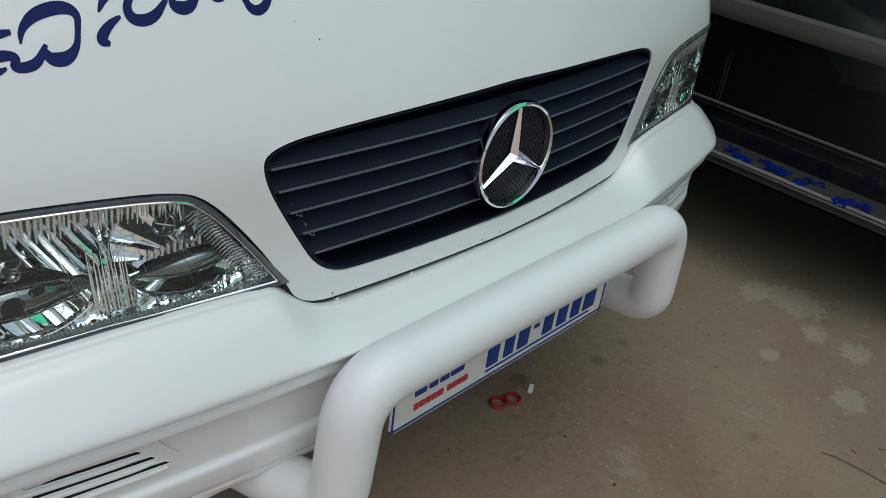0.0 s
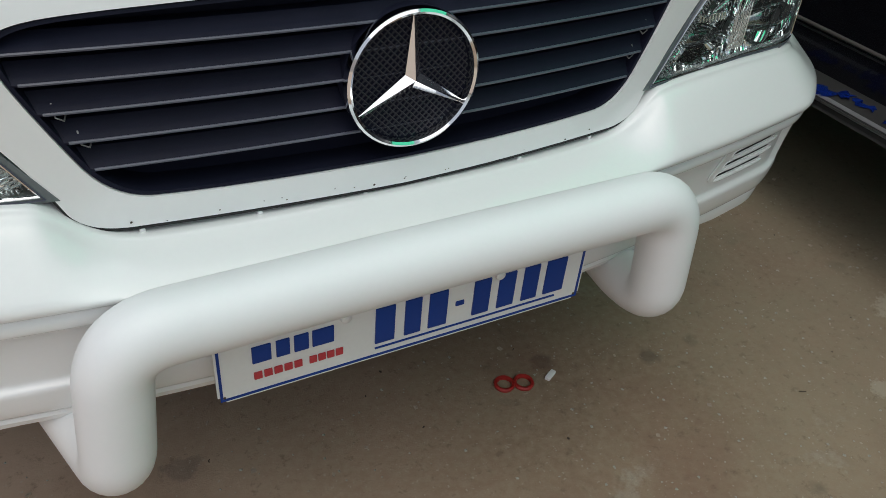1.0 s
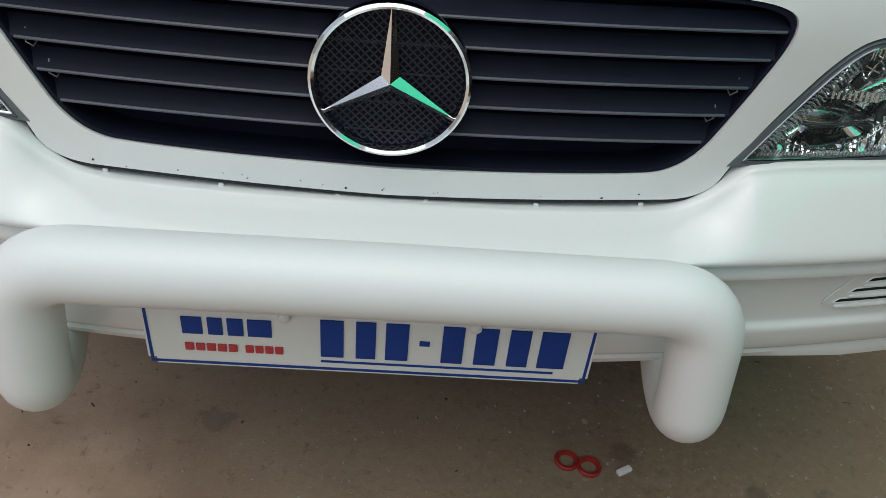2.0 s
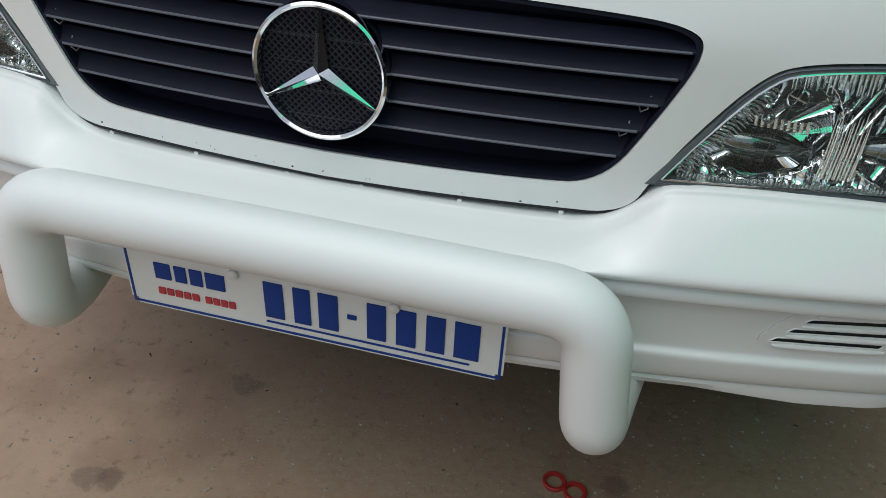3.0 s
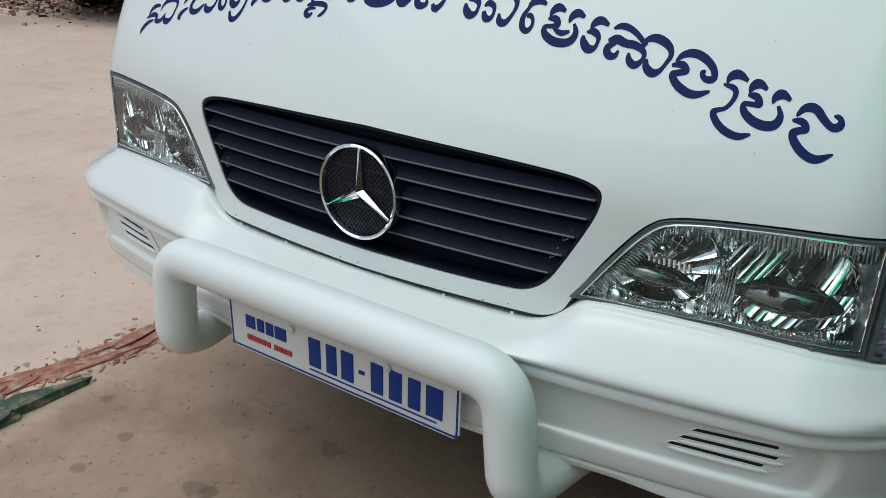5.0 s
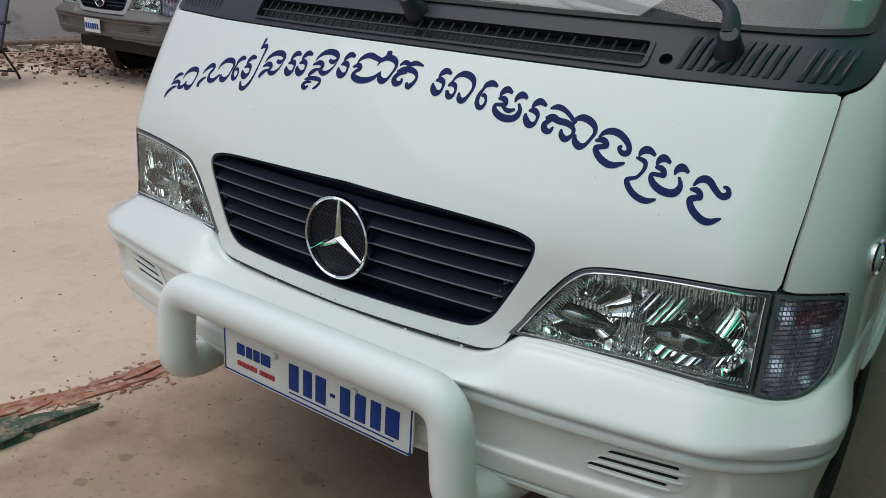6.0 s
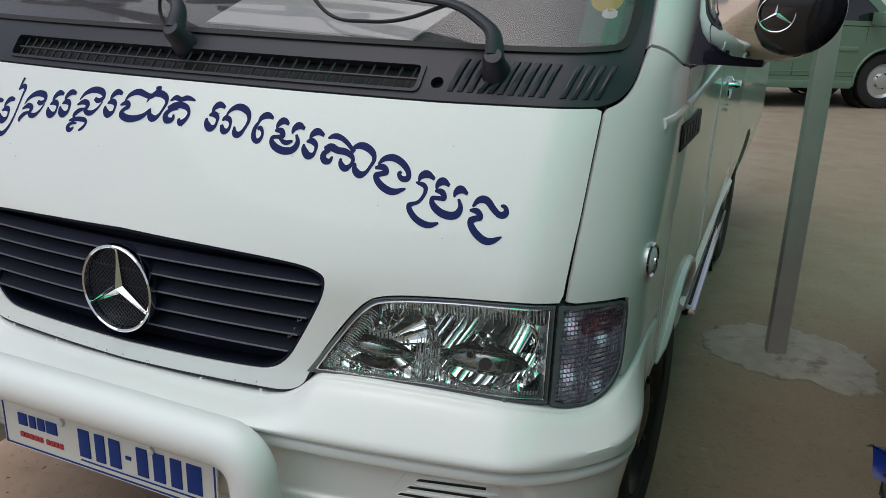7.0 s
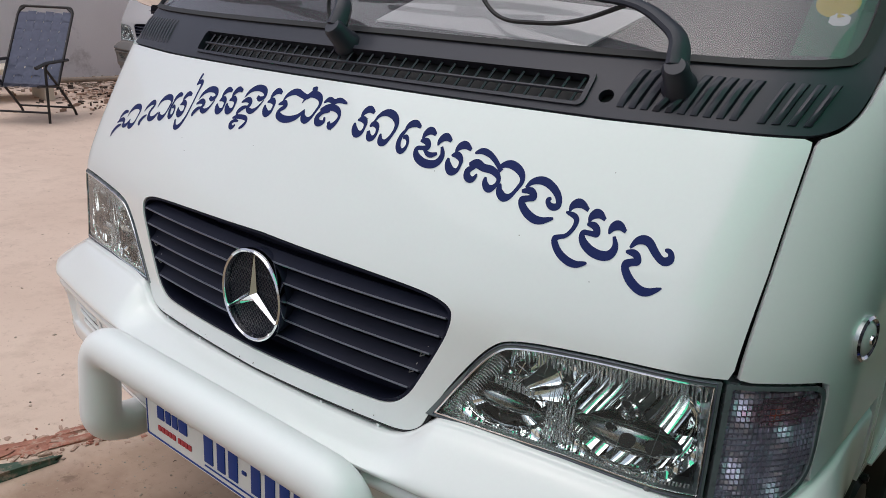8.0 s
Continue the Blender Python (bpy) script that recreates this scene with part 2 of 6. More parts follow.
        link(noise_at(ragged_at, 7, 0.7), edge.inputs[0])
        edge.inputs[1].default_value = 2.4
        link(size.outputs["Value"], edge.inputs[2])
        return mixed(ranged(edge.outputs[0], 2.2, 1.9, 0, amount), base, colour)

    # oily spots, damp brown patches, then pale patches where the skin has peeled off
    for x, y, r in ((-0.751, 0.034, 0.024), (-0.627, -0.218, 0.028), (-0.462, 0.007, 0.034), (-0.297, 0.302, 0.038), (-0.744, -0.105, 0.024), (-0.592, -0.092, 0.014)):
        conc = spot(conc, x, y, r, r * 0.8, (0.115, 0.092, 0.082), 0.42, 22)
    for x, y, rx, ry in ((-0.54, -0.365, 0.09, 0.06), (-0.39, -0.31, 0.10, 0.06), (-0.11, -0.05, 0.16, 0.10)):
        conc = spot(conc, x, y, rx, ry, (0.165, 0.092, 0.060), 0.5)
    for x, y, rx, ry in ((1.39, 0.08, 0.08, 0.05), (1.44, -0.03, 0.09, 0.10), (1.32, -0.14, 0.05, 0.04), (1.33, -0.26, 0.06, 0.05), (1.10, -0.33, 0.06, 0.05), (1.11, -0.10, 0.035, 0.03)):
        conc = spot(conc, x, y, rx, ry, (0.42, 0.385, 0.295), 0.45, 48)
    conc = mixed(ranged(noise_at(95, 3, 0.6), 0.64, 0.71, 0, 0.6), conc, (0.42, 0.37, 0.30))
    conc = mixed(ranged(noise_at(34, 8, 0.75), 0.56, 0.66, 0, 0.5), conc, (0.120, 0.082, 0.055))
    sand = mixed(ranged(noise_at(1.1), 0.3, 0.7), (0.60, 0.46, 0.365), (0.69, 0.545, 0.44))
    sand = mixed(ranged(noise_at(22, 8, 0.7), 0.56, 0.70, 0, 0.5), sand, (0.40, 0.285, 0.22))
    sand = mixed(ranged(noise_at(4.5, 8, 0.7), 0.50, 0.68, 0, 0.5), sand, (0.47, 0.345, 0.27))
    sand = mixed(ranged(noise_at(60, 5, 0.7), 0.62, 0.68, 0, 0.55), sand, (0.33, 0.23, 0.175))
    sand = mixed(ranged(noise_at(180, 3), 0.66, 0.72, 0, 0.6), sand, (0.24, 0.17, 0.13))
    wob = n.new("ShaderNodeMath")
    wob.operation = "MULTIPLY_ADD"
    link(noise_at(4.0), wob.inputs[0])
    wob.inputs[1].default_value = 0.35
    link(sep.outputs["X"], wob.inputs[2])
    whole = mixed(ranged(wob.outputs[0], -1.02, -0.78), sand, conc)
    whole = spot(whole, -8.1, 4.6, 1.5, 0.9, (0.23, 0.155, 0.11), 0.7, 3.0)
    link(whole, b.inputs["Base Color"])
    b.inputs["Roughness"].default_value = 0.85
    b.inputs["Specular IOR Level"].default_value = 0.25
    hgt = n.new("ShaderNodeMath")
    hgt.operation = "ADD"
    link(noise_at(170, 6, 0.75), hgt.inputs[0])
    link(ranged(noise_at(9, 6), 0, 1, 0, 0.35), hgt.inputs[1])
    bp = n.new("ShaderNodeBump")
    bp.inputs["Strength"].default_value, bp.inputs["Distance"].default_value = 0.4, 0.0025
    link(hgt.outputs[0], bp.inputs["Height"])
    link(bp.outputs["Normal"], b.inputs["Normal"])
    return m


CANOPY, GROUND = canopy_material(), ground_material()

# ---- helpers for shapes ----
from mathutils.geometry import delaunay_2d_cdt


def thing(name, label, category, at=(0, 0, 0), turn=0.0, group="", kind=""):
    ob = new(name)
    ob.matrix_world = pose(*at, 0, 0, turn)
    return tagged(ob, label, category, group, kind)


def part(name, bm, material, parent=None, label="", smooth=True, sharp=38):
    """Links a bmesh as one mesh object under a thing or a part."""
    me = bpy.data.meshes.new(name)
    if bm.faces.layers.int.get("keep") is None:
        bmesh.ops.recalc_face_normals(bm, faces=bm.faces)
    bm.to_mesh(me)
    bm.free()
    me.materials.append(material)
    if smooth:
        me.polygons.foreach_set("use_smooth", [True] * len(me.polygons))
        me.set_sharp_from_angle(angle=radians(sharp))
    ob = new(name, me)
    ob.parent = parent
    if label:
        tagged(ob, label)
    return ob


def spline(z, knots):
    """A smooth curve through (z, value) knots."""
    zs = [k[0] for k in knots]
    if z <= zs[0]:
        return knots[0][1] + (z - zs[0]) * (knots[1][1] - knots[0][1]) / (zs[1] - zs[0])
    if z >= zs[-1]:
        return knots[-1][1] + (z - zs[-1]) * (knots[-1][1] - knots[-2][1]) / (zs[-1] - zs[-2])
    i = max(j for j in range(len(zs) - 1) if zs[j] <= z)

    def slope(j):
        if j == 0 or j == len(zs) - 1:
            a, c = (0, 1) if j == 0 else (j - 1, j)
            return (knots[c][1] - knots[a][1]) / (zs[c] - zs[a])
        return (knots[j + 1][1] - knots[j - 1][1]) / (zs[j + 1] - zs[j - 1])

    h = zs[i + 1] - zs[i]
    t = (z - zs[i]) / h
    return ((2 * t**3 - 3 * t**2 + 1) * knots[i][1] + (t**3 - 2 * t**2 + t) * h * slope(i)
            + (-2 * t**3 + 3 * t**2) * knots[i + 1][1] + (t**3 - t**2) * h * slope(i + 1))


def rounded(poly, times=2, closed=True):
    """Corners cut off again and again (Chaikin)."""
    for _ in range(times):
        out = [] if closed else [poly[0]]
        n = len(poly)
        for i in range(n if closed else n - 1):
            a, b = poly[i], poly[(i + 1) % n]
            q = tuple(0.75 * u + 0.25 * v for u, v in zip(a, b))
            r = tuple(0.25 * u + 0.75 * v for u, v in zip(a, b))
            out += [q, r]
        poly = out if closed else out + [poly[-1]]
    return poly


def fillet(poly, r, steps=4):
    """A polygon with its corners rounded to about r."""
    out = []
    n = len(poly)
    for i in range(n):
        a, b, c = (Vector(poly[k % n]) for k in (i - 1, i, i + 1))
        q = min(r, 0.45 * (a - b).length, 0.45 * (c - b).length)
        p, e = b + (a - b).normalized() * q, b + (c - b).normalized() * q
        out += [tuple((1 - t) ** 2 * p + 2 * t * (1 - t) * b + t * t * e) for t in [k / steps for k in range(steps + 1)]]
    return out


def resampled(poly, step):
    out = []
    for i, a in enumerate(poly):
        b = poly[(i + 1) % len(poly)]
        k = max(1, math.ceil(math.dist(a, b) / step))
        out += [(a[0] + (b[0] - a[0]) * j / k, a[1] + (b[1] - a[1]) * j / k) for j in range(k)]
    return out


def inside(pts, poly):
    """Which of the points lie in the polygon."""
    p, c = np.asarray(pts, float), np.zeros(len(pts), bool)
    for (ax, ay), (bx, by) in zip(poly, poly[1:] + poly[:1]):
        if ay != by:
            c ^= ((ay > p[:, 1]) != (by > p[:, 1])) & (p[:, 0] < (bx - ax) * (p[:, 1] - ay) / (by - ay) + ax)
    return c


def normal_of(fn, u, v, e=1e-3):
    a = Vector(fn(u + e, v)) - Vector(fn(u - e, v))
    b = Vector(fn(u, v + e)) - Vector(fn(u, v - e))
    return a.cross(b).normalized()


def panel(outline, holes, step, fn, depth=0.012, off=0.0, lift=None):
    """A sheet over the region inside outline and outside holes, laid on the surface fn(u, v), with edges turned in by depth.
    lift(u, v): extra height over the surface."""
    loops = [resampled(list(outline), step)] + [resampled(list(h), step) for h in holes]
    pts, edges = [], []
    for lp in loops:
        k = len(pts)
        pts += lp
        edges += [(k + i, k + (i + 1) % len(lp)) for i in range(len(lp))]
    us, vs = [p[0] for p in loops[0]], [p[1] for p in loops[0]]
    nu, nv = max(2, round((max(us) - min(us)) / step)), max(2, round((max(vs) - min(vs)) / step))
    cand = [(min(us) + (i + 0.5) * (max(us) - min(us)) / nu, min(vs) + (j + 0.5) * (max(vs) - min(vs)) / nv) for i in range(nu) for j in range(nv)]
    ok = inside(cand, loops[0])
    for h in loops[1:]:
        ok &= ~inside(cand, h)
    edge = np.asarray(pts)
    for i in np.nonzero(ok)[0]:
        if np.min(np.sum((edge - cand[i]) ** 2, 1)) > (0.45 * step) ** 2:
            pts.append(cand[i])
    vv, _, ff, *_ = delaunay_2d_cdt([Vector(p) for p in pts], edges, [], 1, 1e-7)
    mids = [tuple((sum((vv[i] for i in f), Vector((0, 0))) / len(f))) for f in ff]
    keep = inside(mids, loops[0])
    for h in loops[1:]:
        keep &= ~inside(mids, h)
    bm = bmesh.new()
    bm.faces.layers.int.new("keep")
    nor = [normal_of(fn, *p) for p in vv]
    made = [bm.verts.new(Vector(fn(*p)) + nor[i] * (off + (lift(*p) if lift else 0.0))) for i, p in enumerate(vv)]
    for f, k in zip(ff, keep):
        if k:
            bm.faces.new([made[i] for i in f])
    if depth:
        index = {v: i for i, v in enumerate(made)}
        rim = [e for e in bm.edges if len(e.link_faces) == 1]
        low = {}
        for e in rim:
            for v in e.verts:
                if v not in low:
                    low[v] = bm.verts.new(v.co - nor[index[v]] * depth)
        for e in rim:
            lp = e.link_loops[0]
            a, b = lp.vert, lp.link_loop_next.vert
            bm.faces.new([b, a, low[a], low[b]])
    for v in [v for v in bm.verts if not v.link_faces]:
        bm.verts.remove(v)
    return bm


def tube(path, radius, sides=12, bm=None, ends=True, squash=None):
    """A round bar along a path; radius may be a list. squash: (across, along) factors of the section's own axes."""
    bm = bm or bmesh.new()
    pts = [Vector(p) for p in path]
    rings, ref = [], None
    for i, p in enumerate(pts):
        d = (pts[min(i + 1, len(pts) - 1)] - pts[max(i - 1, 0)]).normalized()
        if ref is None:
            ref = d.orthogonal().normalized()
        ref = (ref - d * ref.dot(d)).normalized()
        side = d.cross(ref)
        r = radius[i] if isinstance(radius, (list, tuple)) else radius
        sa, sb = squash or (1, 1)
        rings.append([bm.verts.new(p + (ref * math.cos(2 * math.pi * k / sides) * sa + side * math.sin(2 * math.pi * k / sides) * sb) * r) for k in range(sides)])
    for a, b in zip(rings, rings[1:]):
        for k in range(sides):
            bm.faces.new([a[k], a[(k + 1) % sides], b[(k + 1) % sides], b[k]])
    if ends:
        bm.faces.new(rings[0][::-1])
        bm.faces.new(rings[-1])
    return bm


def bent(points, radius, steps=6):
    """A path with its inner corners rounded."""
    pts = [Vector(p) for p in points]
    out = [pts[0]]
    for a, b, c in zip(pts, pts[1:], pts[2:]):
        r = min(radius, (b - a).length * 0.49, (c - b).length * 0.49)
        p, q = b + (a - b).normalized() * r, b + (c - b).normalized() * r
        out += [(1 - t) ** 2 * p + 2 * t * (1 - t) * b + t * t * q for t in [k / steps for k in range(steps + 1)]]
    return out + [pts[-1]]


def box(bm, lo, hi, m=None, bevel=0.0):
    """A box from corner to corner, its edges softened."""
    made = bmesh.ops.create_cube(bm, size=1.0)["verts"]
    for v in made:
        v.co = Vector([lo[i] + (v.co[i] + 0.5) * (hi[i] - lo[i]) for i in range(3)])
    if bevel:
        es = list({e for v in made for e in v.link_edges})
        made = bmesh.ops.bevel(bm, geom=es, offset=bevel, segments=2, profile=0.7, affect="EDGES")["verts"]
    if m is not None:
        for v in set(made):
            v.co = m @ v.co
    return bm


def lathe(profile, sides, m, bm=None):
    """(radius, height) points turned about the local z axis, laid by m."""
    bm = bm or bmesh.new()
    rings = []
    for r, h in profile:
        if r < 1e-6:
            rings.append([bm.verts.new(m @ Vector((0, 0, h)))])
        else:
            rings.append([bm.verts.new(m @ Vector((r * math.cos(2 * math.pi * k / sides), r * math.sin(2 * math.pi * k / sides), h))) for k in range(sides)])
    for a, b in zip(rings, rings[1:]):
        for k in range(sides):
            q = [a[k % len(a)], a[(k + 1) % len(a)], b[(k + 1) % len(b)], b[k % len(b)]]
            q = list(dict.fromkeys(q))
            if len(q) > 2:
                bm.faces.new(q)
    return bm


def grid(rows_of_points, bm=None):
    bm = bm or bmesh.new()
    vs = [[bm.verts.new(p) for p in r] for r in rows_of_points]
    for a, b in zip(vs, vs[1:]):
        for i in range(len(a) - 1):
            bm.faces.new([a[i], a[i + 1], b[i + 1], b[i]])
    return bm


def basis(at, x, y, z):
    m = Matrix((x, y, z)).transposed().to_4x4()
    m.translation = at
    return m


def mirrored(poly):
    """The right half of an outline, from top middle to bottom middle, closed by its mirror image."""
    return poly + [(-x, z) for x, z in reversed(poly) if abs(x) > 1e-9]

# ---- the minibus ----
FRONT = [(0.30, 0.055), (0.60, 0.060), (0.74, 0.070), (0.84, 0.074), (0.90, 0.077), (0.95, 0.092), (1.054, 0.142), (1.168, 0.203), (1.22, 0.236),
         (1.262, 0.270), (1.45, 0.446), (1.70, 0.70), (1.90, 0.91)]
HALF = 0.93


def corner(sign):
    """Where a front corner begins, how broad it is and how long its bend."""
    return (0.72, 0.21, 0.405) if sign > 0 else (0.775, 0.155, 0.35)


def taper(d, start=0.18):
    """How far the sides draw in at the set-back d behind the middle of the nose."""
    t = max(0.0, min(1.0, (d - start) / 0.24))
    return 0.028 * t * t * (3 - 2 * t) + 0.030 * max(0.0, min(2.1, d - 0.5))


def contour(s):
    """The plan of the nose: sideways place and set-back at the length s along it from the middle."""
    a, sign = abs(s), math.copysign(1, s)
    wide, broad, bend = corner(sign)
    if a <= wide:
        x, d = a, 0.0
    elif a <= wide + bend:
        th = (a - wide) / bend * math.pi / 2
        x, d = wide + broad * math.sin(th), 0.30 * (1 - math.cos(th))
    else:
        x, d = HALF, 0.30 + a - wide - bend
    d += 0.085 * (x / 0.78) ** 2
    return sign * (x - taper(d, 0.18 if sign > 0 else 0.34)), d


def along(x):
    """The length along the plan at which the nose is x from the middle."""
    a = abs(x)
    wide, broad, bend = corner(x)
    if a > wide:
        a = wide + bend * math.asin(min(1.0, (a - wide) / broad)) / (math.pi / 2)
    return math.copysign(a, x)


def lean_in(z):
    return 1.0 - 0.13 * max(0.0, (z - 1.28) / 0.7) ** 1.2


def tuck(z):
    return 1.0 - 0.068 * max(0.0, (0.68 - z) / 0.27) ** 1.3


def nose(s, z):
    x, d = contour(s)
    return (x * lean_in(z) * (tuck(z) if abs(s) > 1.0 else 1.0), spline(z, FRONT) + d, z)


def flank(y, z, sign=1):
    return (sign * (HALF - taper(y - spline(z, FRONT), 0.18 if sign > 0 else 0.34)) * lean_in(z) * tuck(z), y, z)


def flank_s(y, z):
    """The length along the plan at which the nose or the side is at y."""
    lo, hi = 0.0, 8.0
    for _ in range(40):
        mid = (lo + hi) / 2
        lo, hi = (mid, hi) if nose(mid, z)[1] < y else (lo, mid)
    return lo


def up_to(pts):
    return [(along(x), z) for x, z in pts]


def lamp_z(x, z):
    """The height of a point of the lamps' outline: their upper edges slope down towards the grille."""
    t = max(0.0, min(1.0, (z - 0.737) / 0.17))
    return z - 0.003 - t * (0.012 - 0.008 * max(0.0, min(1.0, (abs(x) - 0.55) / 0.25)))


def lamp_nose(s, z):
    return nose(s, lamp_z(contour(s)[0], z))


def grille_nose(s, z):
    return nose(s, z - 0.009)


def lamp_edge(pts):
    return [(x, lamp_z(x, z)) if z < 0.95 else (x, z) for x, z in pts]


GRILLE = mirrored(rounded([(0, 0.944), (0.30, 0.937), (0.412, 0.928), (0.424, 0.898), (0.390, 0.825), (0.340, 0.735), (0.25, 0.729), (0, 0.726)], 3, False))
HOOD = mirrored([(0, 1.190), (0.55, 1.189), (0.795, 1.1935), (0.8035, 1.190), (0.8045, 1.180), (0.8045, 1.03)] + lamp_edge([(0.801, 0.922), (0.797, 0.9105)])
                + rounded(lamp_edge([(0.73, 0.9135), (0.63, 0.9135), (0.520, 0.907), (0.484, 0.884), (0.437, 0.817)]) + [(0.400, 0.748), (0.374, 0.691), (0.27, 0.689), (0, 0.684)], 3, False))
LAMP = rounded([(0.3885, 0.7370), (0.4395, 0.8138), (0.4868, 0.8825), (0.523, 0.9045), (0.63, 0.9105), (0.74, 0.910)], 2, False) + [(0.7925, 0.9065), (0.7925, 0.733), (0.61, 0.743)]
LAMP_IN = rounded([(0.406, 0.7455), (0.4475, 0.8135), (0.4935, 0.8775), (0.526, 0.8970), (0.63, 0.9040), (0.73, 0.9035)], 2, False) + [(0.7855, 0.900), (0.7865, 0.7410), (0.61, 0.7500)]
INDICATOR = [(0.798, 0.904), (0.84, 0.901), (0.868, 0.898), (0.880, 0.895), (0.8865, 0.889), (0.8885, 0.875)] + rounded([(0.8895, 0.80), (0.888, 0.762), (0.878, 0.736), (0.856, 0.718), (0.83, 0.717), (0.798, 0.728)], 2, False)
INDICATOR_IN = [(0.804, 0.898), (0.84, 0.8955), (0.866, 0.8925), (0.877, 0.8895), (0.8835, 0.884), (0.8858, 0.872)] + rounded([(0.8870, 0.80), (0.8855, 0.765), (0.8745, 0.741), (0.854, 0.7235), (0.83, 0.7225), (0.804, 0.733)], 2, False)
SCREEN = mirrored(rounded([(0, 1.276), (0.50, 1.276), (0.798, 1.280), (0.822, 1.300), (0.826, 1.38)], 2, False) + [(0.828, 1.70), (0.81, 1.88), (0.70, 1.90), (0, 1.90)])
COWL = mirrored([(0, 1.1945), (0.55, 1.1935)] + rounded([(0.78, 1.1975), (0.806, 1.1985), (0.829, 1.210), (0.841, 1.235), (0.844, 1.282), (0.845, 1.36)], 2, False) + [ (0.846, 1.70), (0.835, 1.905), (0.70, 1.925), (0, 1.925)])


def half_width(poly, z):
    """How far from the middle the outline reaches at the height z."""
    xs = [a[0] + (b[0] - a[0]) * (z - a[1]) / (b[1] - a[1]) for a, b in zip(poly, poly[1:] + poly[:1]) if (a[1] > z) != (b[1] > z)]
    return max(xs)


def flipped(poly, sign):
    return [(sign * x, z) for x, z in poly]


BOWLS = ((0.508, 0.824, 0.086, 0.070, 0.028), (0.690, 0.823, 0.094, 0.073, 0.030))


def bowl_depth(x, z):
    """How far the lamp's back lies behind its glass: two bowls among upright flutes of uneven breadth."""
    lean = 0.34 * (z - 0.745)
    f = x * 95 + 0.9 * math.sin(x * 61) + 0.35 * math.sin(x * 173)
    d = 0.014 + lean + 0.0070 * abs((f % 1) - 0.5) * 2 + 0.0012 * math.sin(z * 210 + x * 90)
    for cx, cz, rx, rz, deep in BOWLS:
        q = ((x - cx) / rx) ** 2 + ((z - cz) / rz) ** 2
        if q < 1:
            d = 0.014 + lean + deep * min(1.0, (1 - q) * 2.5)
    return d


def bowl_facets(at, k):
    """The mirror facets of a bowl: tall slanted strips in the outer one, fans in the inner one."""
    cx, cz, rx, rz, deep = BOWLS[k]
    r = random.Random(21 + k)
    spans = []
    if k:
        for i in range(-7, 8):
            for z0, z1 in ((cz - 0.075, cz - 0.012), (cz - 0.012, cz + 0.075)):
                spans.append(lambda u, v, i=i, z0=z0, z1=z1: (cx + (i + u - 0.5) * 0.0135 + 0.60 * (z0 + (z1 - z0) * v - cz), z0 + (z1 - z0) * v))
    else:
        for a0, a1, count in ((8, 172, 11), (188, 352, 9)):
            for i in range(count):
                w = (a1 - a0) / count
                spans.append(lambda u, v, a=a0 + w * i, w=w: (cx + (0.012 + 0.12 * v) * math.cos(radians(a + w * u)), cz - 0.022 + (0.012 + 0.12 * v) * math.sin(radians(a + w * u))))
    bm = bmesh.new()
    for span in spans:
        mx, mz = span(0.5, 0.5)
        if ((mx - cx) / rx) ** 2 + ((mz - cz) / rz) ** 2 > 1.3:
            continue
        a, b, bulge = r.uniform(-0.006, 0.006), r.uniform(-0.32, 0.50), r.uniform(-0.0035, 0.0035)
        rws = []
        for iv in range(8):
            row = []
            for iu in range(6):
                x, z = span(iu / 5, iv / 7)
                q = math.sqrt(((x - cx) / rx) ** 2 + ((z - cz) / rz) ** 2)
                if q > 0.97:
                    x, z = cx + (x - cx) * 0.97 / q, cz + (z - cz) * 0.97 / q
                u = iu / 5 - 0.5
                row.append(at(x, z, 0.022 + 0.36 * (z - 0.745) + a * u + b * 0.5 * (z - mz) + bulge * (1 - 4 * u * u)))
            rws.append(row)
        grid(rws, bm)
    bmesh.ops.dissolve_degenerate(bm, dist=1e-5, edges=bm.edges)
    return bm


